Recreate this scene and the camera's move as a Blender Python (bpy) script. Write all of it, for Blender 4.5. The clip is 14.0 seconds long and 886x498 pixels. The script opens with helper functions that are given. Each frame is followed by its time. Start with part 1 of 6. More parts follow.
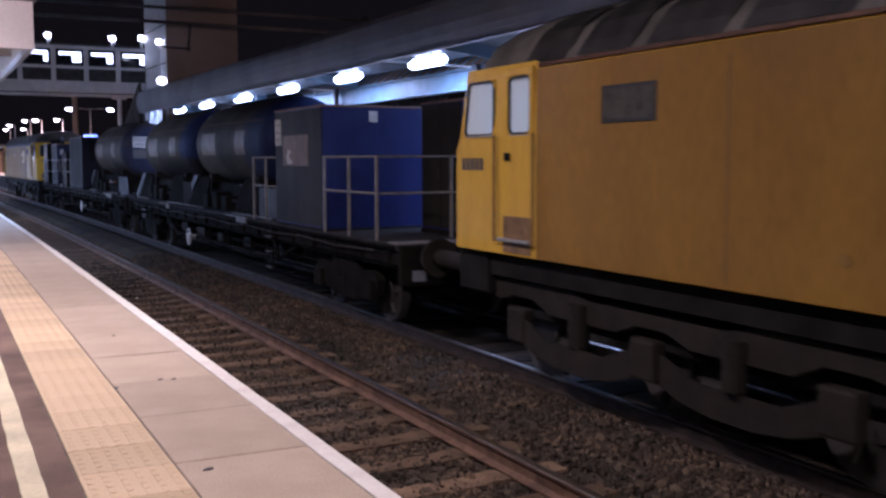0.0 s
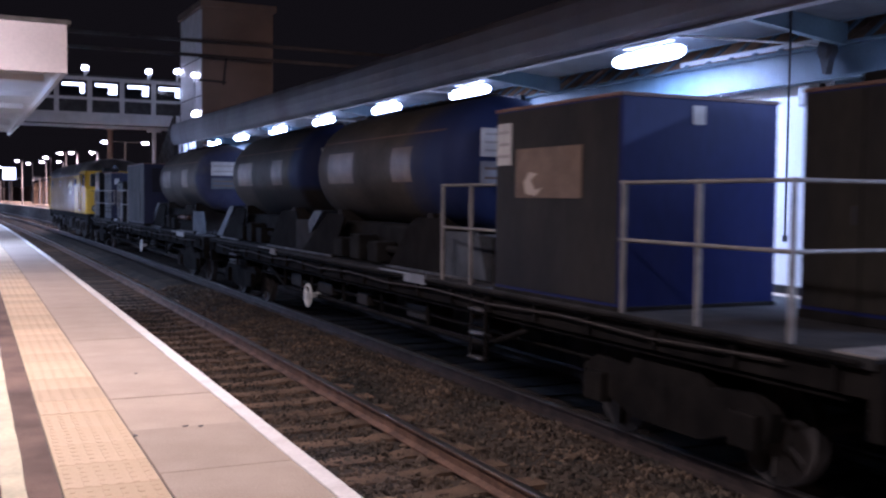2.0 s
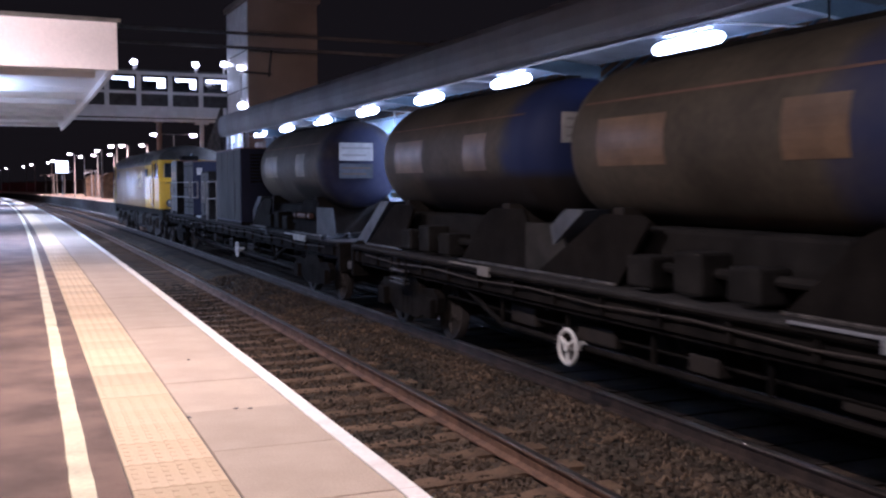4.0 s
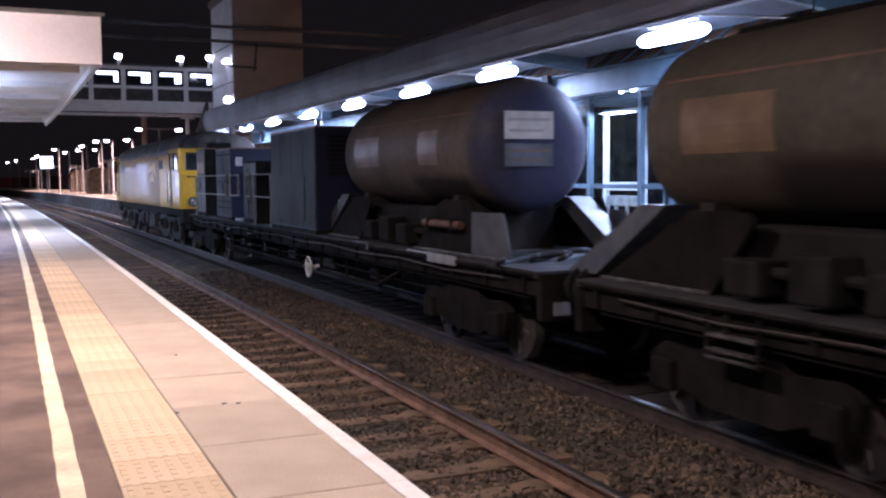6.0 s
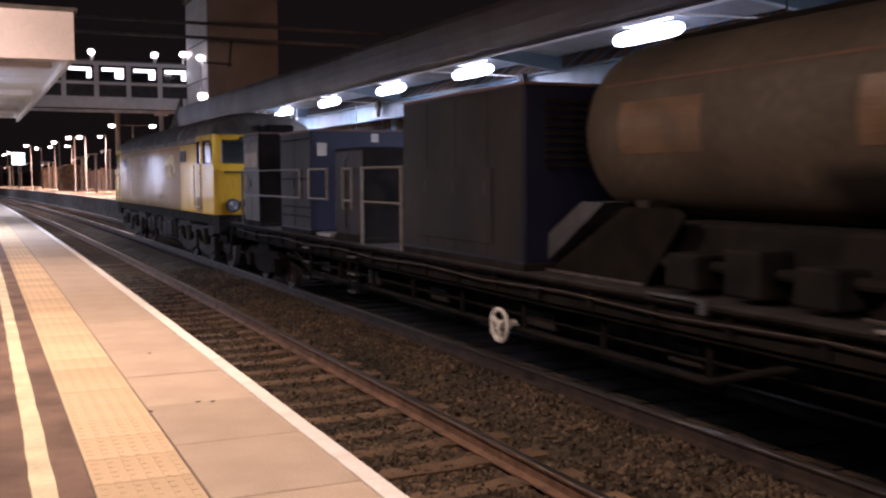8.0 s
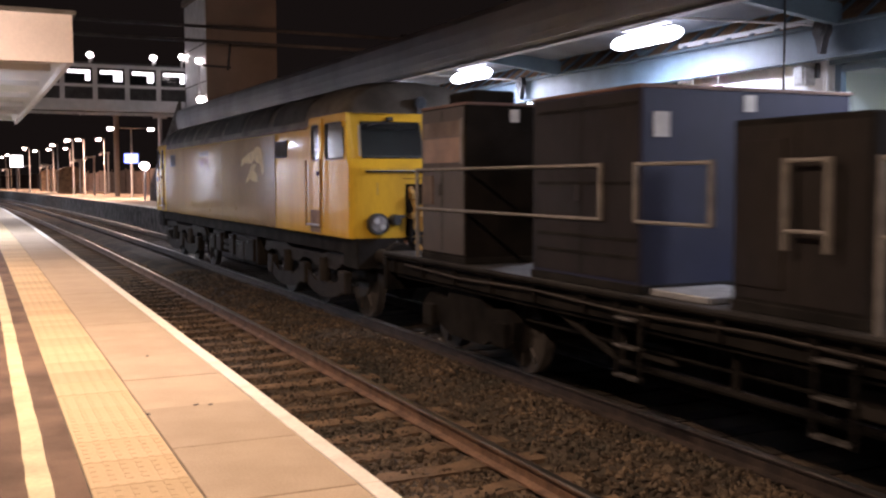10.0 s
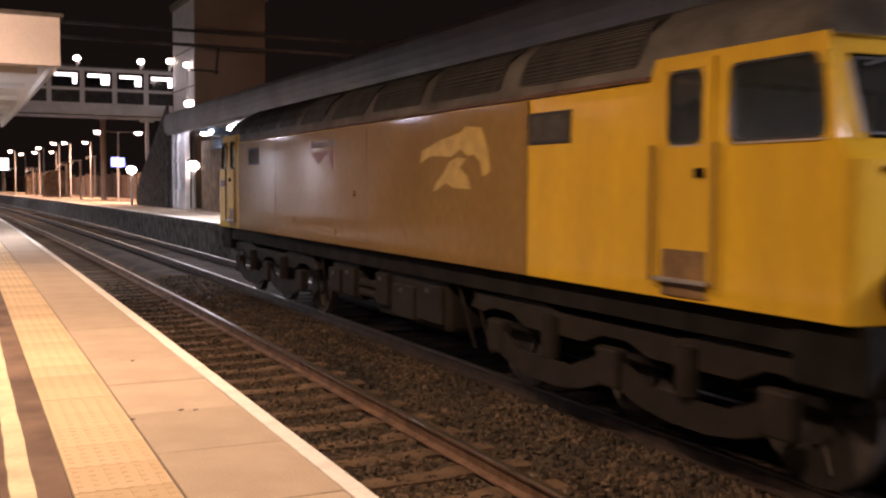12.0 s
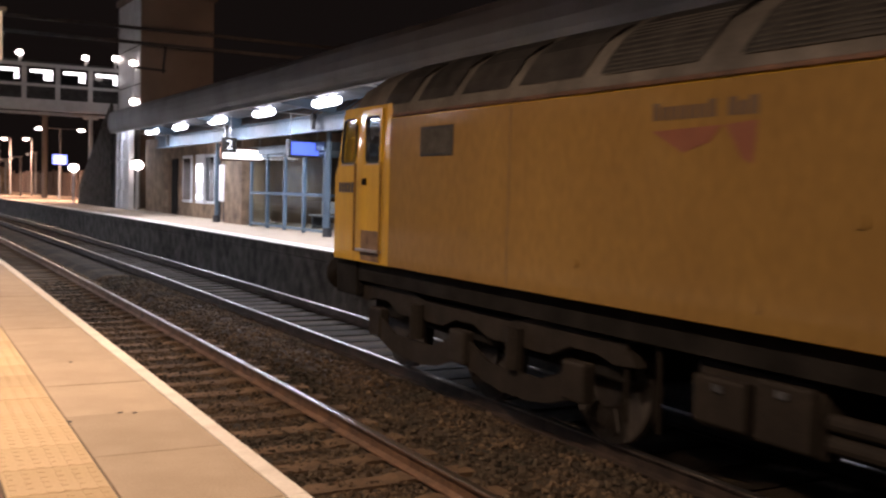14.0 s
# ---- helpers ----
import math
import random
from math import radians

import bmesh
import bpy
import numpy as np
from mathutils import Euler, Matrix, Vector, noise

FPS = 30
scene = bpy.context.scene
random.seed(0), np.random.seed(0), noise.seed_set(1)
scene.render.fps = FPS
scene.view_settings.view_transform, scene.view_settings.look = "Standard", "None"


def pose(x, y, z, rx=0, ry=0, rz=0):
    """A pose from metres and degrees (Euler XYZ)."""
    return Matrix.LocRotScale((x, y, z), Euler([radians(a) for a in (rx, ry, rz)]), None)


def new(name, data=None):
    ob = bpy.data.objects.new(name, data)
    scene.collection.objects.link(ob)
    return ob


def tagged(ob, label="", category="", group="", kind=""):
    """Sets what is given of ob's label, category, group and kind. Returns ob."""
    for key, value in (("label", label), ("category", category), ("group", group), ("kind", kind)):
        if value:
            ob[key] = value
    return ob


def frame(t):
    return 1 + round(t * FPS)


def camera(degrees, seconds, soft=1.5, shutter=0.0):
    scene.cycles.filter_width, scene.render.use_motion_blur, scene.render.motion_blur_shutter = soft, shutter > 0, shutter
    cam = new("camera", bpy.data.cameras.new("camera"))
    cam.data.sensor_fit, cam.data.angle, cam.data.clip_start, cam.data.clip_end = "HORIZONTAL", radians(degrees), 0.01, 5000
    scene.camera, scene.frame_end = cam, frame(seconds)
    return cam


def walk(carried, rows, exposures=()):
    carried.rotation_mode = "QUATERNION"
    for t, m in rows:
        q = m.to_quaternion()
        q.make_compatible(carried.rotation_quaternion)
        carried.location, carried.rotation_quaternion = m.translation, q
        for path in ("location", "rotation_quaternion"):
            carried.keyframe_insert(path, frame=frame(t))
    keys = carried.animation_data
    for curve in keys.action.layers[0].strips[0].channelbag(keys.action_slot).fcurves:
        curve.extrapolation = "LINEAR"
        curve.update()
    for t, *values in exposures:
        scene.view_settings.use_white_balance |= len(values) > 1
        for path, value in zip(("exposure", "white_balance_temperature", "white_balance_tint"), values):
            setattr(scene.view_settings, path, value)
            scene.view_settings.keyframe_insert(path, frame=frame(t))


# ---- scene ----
# ---- camera ----
# The line is a gentle left-hand curve of radius R. Places along it are given as
# (X, s, z): metres to the right of the near track's centre, along the line, above the rails.
R = 1985.0
EYE = (-3.08, 0.0, 2.21)


def along(X, s, z=0.0, turn=0.0):
    a = s / R
    return pose(-R + (R + X) * math.cos(a), (R + X) * math.sin(a), z, 0, 0, math.degrees(a) + turn)


def spot(X, s, z=0.0):
    return along(X, s, z).translation


def aim(yaw, pitch, roll, step=(0, 0, 0)):
    turn = pose(0, 0, 0, 0, 0, -yaw) @ pose(0, 0, 0, 90 + pitch) @ pose(0, 0, 0, 0, 0, roll)
    return Matrix.Translation(Vector(EYE) + Vector(step)) @ turn


cam = camera(47.5, 14.0, soft=2.3, shutter=0.6)
AIMS = (
    (0.0, 26.58, -5.05, -0.15), (0.5, 26.01, -3.10, -0.17), (1.0, 24.92, -2.55, -0.53),
    (1.5, 25.56, -2.97, 0.20), (2.0, 24.92, -2.88, 0.64), (2.5, 23.59, -2.93, 0.40),
    (3.0, 22.52, -3.30, 0.26), (3.6, 22.3, -3.50, 0.0), (4.8, 22.4, -3.82, -0.2), (5.5, 22.67, -3.93, -0.26), (6.0, 23.02, -3.99, -0.46),
    (6.5, 23.66, -4.07, -0.28), (7.0, 24.18, -4.08, -0.18), (7.5, 24.38, -4.16, -0.32), (8.6, 24.45, -4.05, -0.25),
    (10.0, 24.51, -3.93, -0.16), (10.5, 24.58, -3.86, 0.10), (11.0, 24.83, -3.68, 0.23),
    (11.5, 25.10, -3.62, 0.29), (12.0, 25.24, -3.57, 0.29), (12.5, 25.58, -3.48, 0.33),
    (13.0, 25.98, -3.43, 0.31), (13.5, 26.49, -3.33, 0.98), (14.0, 28.28, -3.20, 1.55))
# the camera is carried a little forward in the first seconds
STEPS = {0.0: (-0.12, -0.57, 0.08), 0.5: (-0.12, -0.55, 0.05), 1.0: (-0.11, -0.60, 0.05), 1.5: (0.06, 0.30, -0.025), 2.0: (0.045, 0.25, -0.025)}
EXPOSURES = ((0.0, 0.08, 4850, 29), (1.0, 0.17, 4800, 28), (2.0, 0.22, 4850, 29), (2.5, 0.30, 4850, 28), (3.0, 0.40, 4850, 28), (5.5, 0.54, 5120, 27), (6.5, 0.46, 5200, 27), (7.5, 0.30, 5850, 31), (10.0, 0.40, 6600, 25), (11.0, 0.48, 7100, 28), (12.0, 0.28, 7300, 30), (14.0, 0.10, 6800, 23))
walk(cam, [(t, aim(y, p, r, STEPS.get(t, (0, 0, 0)))) for t, y, p, r in AIMS], EXPOSURES)

# ---- world and large lights ----
world = bpy.data.worlds.new("night_sky")
scene.world = world
world.use_nodes = True
world.node_tree.nodes["Background"].inputs[0].default_value = (0.55, 0.42, 0.38, 1)
world.node_tree.nodes["Background"].inputs[1].default_value = 0.0095


def area_lamp(name, m, power, colour, size_x, size_y, spread=180):
    data = bpy.data.lights.new(name, "AREA")
    data.shape, data.size, data.size_y = "RECTANGLE", size_x, size_y
    data.energy, data.color, data.spread = power, colour, radians(spread)
    ob = new(name, data)
    ob.matrix_world = m
    return ob


COOL, WARM, SODIUM = (0.74, 0.85, 1.0), (1.0, 0.79, 0.58), (1.0, 0.66, 0.47)
CANOPY_LAMPS = (-4.6, 1.6, 6.3, 12.64, 18.5, 22.9, 27.5, 32.0, 36.6, 40.8)
for s in CANOPY_LAMPS:
    area_lamp("canopy_light", along(6.1, s, 4.185), {-4.6: 330, 1.6: 420, 6.3: 230, 12.64: 260, 18.5: 230}.get(s, 200), COOL, 0.2, 1.4)
# assumed lamps of the near platform, unseen, behind and above the camera
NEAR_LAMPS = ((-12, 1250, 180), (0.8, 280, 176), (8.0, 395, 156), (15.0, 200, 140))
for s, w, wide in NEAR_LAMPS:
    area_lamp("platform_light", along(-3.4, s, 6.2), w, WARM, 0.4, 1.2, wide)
# added spotlight, only to brighten the near canopy's fascia; it has no post
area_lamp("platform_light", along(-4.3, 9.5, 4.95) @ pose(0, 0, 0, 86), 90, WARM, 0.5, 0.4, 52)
for s, w in ((27.0, 520), (41.2, 450)):
    area_lamp("unseen_near_light", along(-4.6, s, 4.24), w, (0.74, 0.87, 1.0), 0.3, 1.5, 178)
# added lamps past the canopy; they brighten the wall mirrored in the locomotive
for s, w in ((48.0, 420), (66.0, 850), (86.0, 1600), (112.0, 1600), (140.0, 1600)):
    area_lamp("unseen_near_light", along(-4.8, s, 4.22), w, (0.70, 0.85, 1.0), 0.3, 1.5, 175)
# added uplight, only to brighten the near canopy's soffit
area_lamp("unseen_near_light", along(-4.6, 23.5, 3.9) @ pose(0, 0, 0, 180), 260, (0.74, 0.87, 1.0), 0.3, 1.5)
# added fill lamp behind the canopy, only to brighten the lift tower
area_lamp("tower_fill_light", along(17.0, 47.0, 9.0) @ pose(0, 0, 0, 70, 0, 30), 90, (1.0, 0.6, 0.35), 0.5, 0.5)
for s in (75, 96, 125, 160):
    area_lamp("far_platform_light", along(8.0, s, 5.9), 1700, SODIUM, 0.5, 0.5)
area_lamp("entrance_light", along(7.75, 16.6, 3.45), 45, COOL, 0.3, 0.9)
area_lamp("bridge_light", along(7.6, 52.5, 5.4), 160, COOL, 0.5, 0.5)

# ---- materials ----


def shade(name, colour, rough=0.6, metal=0.0, spread=0.25, scale=3.0, fine=40.0, bump=0.15, second=None, coat=0.0, stretch=(1, 1, 1), amount=0.5, sheen=0.5, film=0.14):
    """A surface with broad stains, fine grain and relief; second: the stains' colour."""
    m = bpy.data.materials.new(name)
    m.use_nodes = True
    nt = m.node_tree
    n, l = nt.nodes, nt.links
    b = n["Principled BSDF"]
    co = n.new("ShaderNodeTexCoord")
    mp = n.new("ShaderNodeMapping")
    mp.inputs["Scale"].default_value = stretch
    l.new(co.outputs["Object"], mp.inputs["Vector"])
    big, small = n.new("ShaderNodeTexNoise"), n.new("ShaderNodeTexNoise")
    big.inputs["Scale"].default_value, big.inputs["Detail"].default_value = scale, 6
    small.inputs["Scale"].default_value, small.inputs["Detail"].default_value = fine, 4
    for t in (big, small):
        l.new(mp.outputs["Vector"], t.inputs["Vector"])
    ramp = n.new("ShaderNodeValToRGB")
    ramp.color_ramp.elements[0].position, ramp.color_ramp.elements[1].position = amount - 0.18, amount + 0.18
    second = second or tuple(c * (1 - 2 * spread) for c in colour)
    ramp.color_ramp.elements[0].color = (*second, 1)
    ramp.color_ramp.elements[1].color = (*colour, 1)
    l.new(big.outputs["Fac"], ramp.inputs["Fac"])
    mix = n.new("ShaderNodeMix")
    mix.data_type, mix.blend_type = "RGBA", "MULTIPLY"
    mix.inputs["Factor"].default_value = min(1.0, spread * 1.6)
    l.new(ramp.outputs["Color"], mix.inputs[6])
    grey = n.new("ShaderNodeValToRGB")
    grey.color_ramp.elements[0].position, grey.color_ramp.elements[1].position = 0.3, 0.7
    grey.color_ramp.elements[0].color = (0.35, 0.35, 0.35, 1)
    l.new(small.outputs["Fac"], grey.inputs["Fac"])
    l.new(grey.outputs["Color"], mix.inputs[7])
    l.new(mix.outputs[2], b.inputs["Base Color"])
    rg = n.new("ShaderNodeMapRange")
    rg.inputs["To Min"].default_value, rg.inputs["To Max"].default_value = min(1, rough + 0.12), max(0.02, rough - 0.12)
    l.new(big.outputs["Fac"], rg.inputs["Value"])
    l.new(rg.outputs["Result"], b.inputs["Roughness"])
    b.inputs["Metallic"].default_value = metal
    b.inputs["Specular IOR Level"].default_value = sheen
    b.inputs["Coat Weight"].default_value = coat
    b.inputs["Coat Roughness"].default_value = film
    if bump:
        bp = n.new("ShaderNodeBump")
        bp.inputs["Strength"].default_value, bp.inputs["Distance"].default_value = bump, 0.01
        l.new(small.outputs["Fac"], bp.inputs["Height"])
        l.new(bp.outputs["Normal"], b.inputs["Normal"])
    return m


def plain(name, colour, rough=0.5, metal=0.0):
    return shade(name, colour, rough, metal, spread=0.08, bump=0.03)


def glow(name, colour, strength):
    m = bpy.data.materials.new(name)
    m.use_nodes = True
    b = m.node_tree.nodes["Principled BSDF"]
    b.inputs["Base Color"].default_value = (*colour, 1)
    b.inputs["Emission Color"].default_value = (*colour, 1)
    b.inputs["Emission Strength"].default_value = strength
    return m


def pane_glass(name, tint=(0.9, 0.97, 0.95), rough=0.02, alpha=None):
    m = bpy.data.materials.new(name)
    m.use_nodes = True
    b = m.node_tree.nodes["Principled BSDF"]
    b.inputs["Base Color"].default_value = (*tint, 1)
    b.inputs["Roughness"].default_value = rough
    b.inputs["Transmission Weight"].default_value = 1.0
    b.inputs["IOR"].default_value = 1.1 if alpha is None else alpha
    return m


def hazy_glass(name, clear, rough):
    """Cab glass that is part clear, part pale scatter."""
    m = pane_glass(name, (0.72, 0.80, 0.82), rough, 1.45)
    m.node_tree.nodes["Principled BSDF"].inputs["Transmission Weight"].default_value = clear
    return m


def tank_shell(name, front, reach, clean=0.9, grime=(0.088, 0.073, 0.050), soot=None):
    """Grime over blue: clean blue paint near the front end, brown grime over the rest; last argument: a black patch low
    on the shell, (from y, to y, top).
    """
    m = shade(name, grime, 0.62, spread=0.30, scale=0.55, fine=10, bump=0.04, second=tuple(c * 0.45 for c in grime), sheen=0.20)
    n, l = m.node_tree.nodes, m.node_tree.links
    co, sep = n.new("ShaderNodeTexCoord"), n.new("ShaderNodeSeparateXYZ")
    l.new(co.outputs["Object"], sep.inputs[0])
    nz = n.new("ShaderNodeTexNoise")
    nz.inputs["Scale"].default_value = 1.6
    l.new(co.outputs["Object"], nz.inputs["Vector"])
    add = n.new("ShaderNodeMath")
    add.operation = "MULTIPLY_ADD"
    l.new(nz.outputs["Fac"], add.inputs[0])
    add.inputs[1].default_value = 1.2
    l.new(sep.outputs["Y"], add.inputs[2])
    rg = n.new("ShaderNodeMapRange")
    rg.inputs["From Min"].default_value, rg.inputs["From Max"].default_value = front + 1.0 + 0.25 * reach, front + 1.0 + 0.75 * reach
    rg.inputs["To Min"].default_value, rg.inputs["To Max"].default_value = clean, 0.0
    l.new(add.outputs[0], rg.inputs["Value"])
    mix = n.new("ShaderNodeMix")
    mix.data_type = "RGBA"
    b = n["Principled BSDF"]
    old = b.inputs["Base Color"].links[0].from_socket
    l.new(rg.outputs["Result"], mix.inputs["Factor"])
    l.new(old, mix.inputs[6])
    mix.inputs[7].default_value = (0.011, 0.021, 0.078, 1)
    out = mix.outputs[2]
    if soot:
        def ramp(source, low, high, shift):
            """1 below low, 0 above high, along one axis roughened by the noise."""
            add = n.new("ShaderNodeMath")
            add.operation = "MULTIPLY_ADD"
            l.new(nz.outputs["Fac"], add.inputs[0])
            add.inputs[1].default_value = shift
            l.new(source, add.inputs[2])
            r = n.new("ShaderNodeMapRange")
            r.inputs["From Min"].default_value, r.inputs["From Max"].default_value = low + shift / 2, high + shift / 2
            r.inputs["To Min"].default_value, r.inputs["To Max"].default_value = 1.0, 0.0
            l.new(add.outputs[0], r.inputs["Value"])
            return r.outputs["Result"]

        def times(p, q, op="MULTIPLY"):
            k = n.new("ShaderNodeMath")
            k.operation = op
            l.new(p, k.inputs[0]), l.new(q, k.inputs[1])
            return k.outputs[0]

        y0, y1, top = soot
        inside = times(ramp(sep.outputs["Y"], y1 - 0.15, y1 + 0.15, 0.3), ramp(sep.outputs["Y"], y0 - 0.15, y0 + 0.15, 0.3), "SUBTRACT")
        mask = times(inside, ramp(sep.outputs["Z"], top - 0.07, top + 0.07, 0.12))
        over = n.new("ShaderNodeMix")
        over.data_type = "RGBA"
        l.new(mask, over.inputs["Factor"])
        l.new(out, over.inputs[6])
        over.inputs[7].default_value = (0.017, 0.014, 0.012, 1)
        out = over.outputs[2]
    l.new(out, b.inputs["Base Color"])
    return m


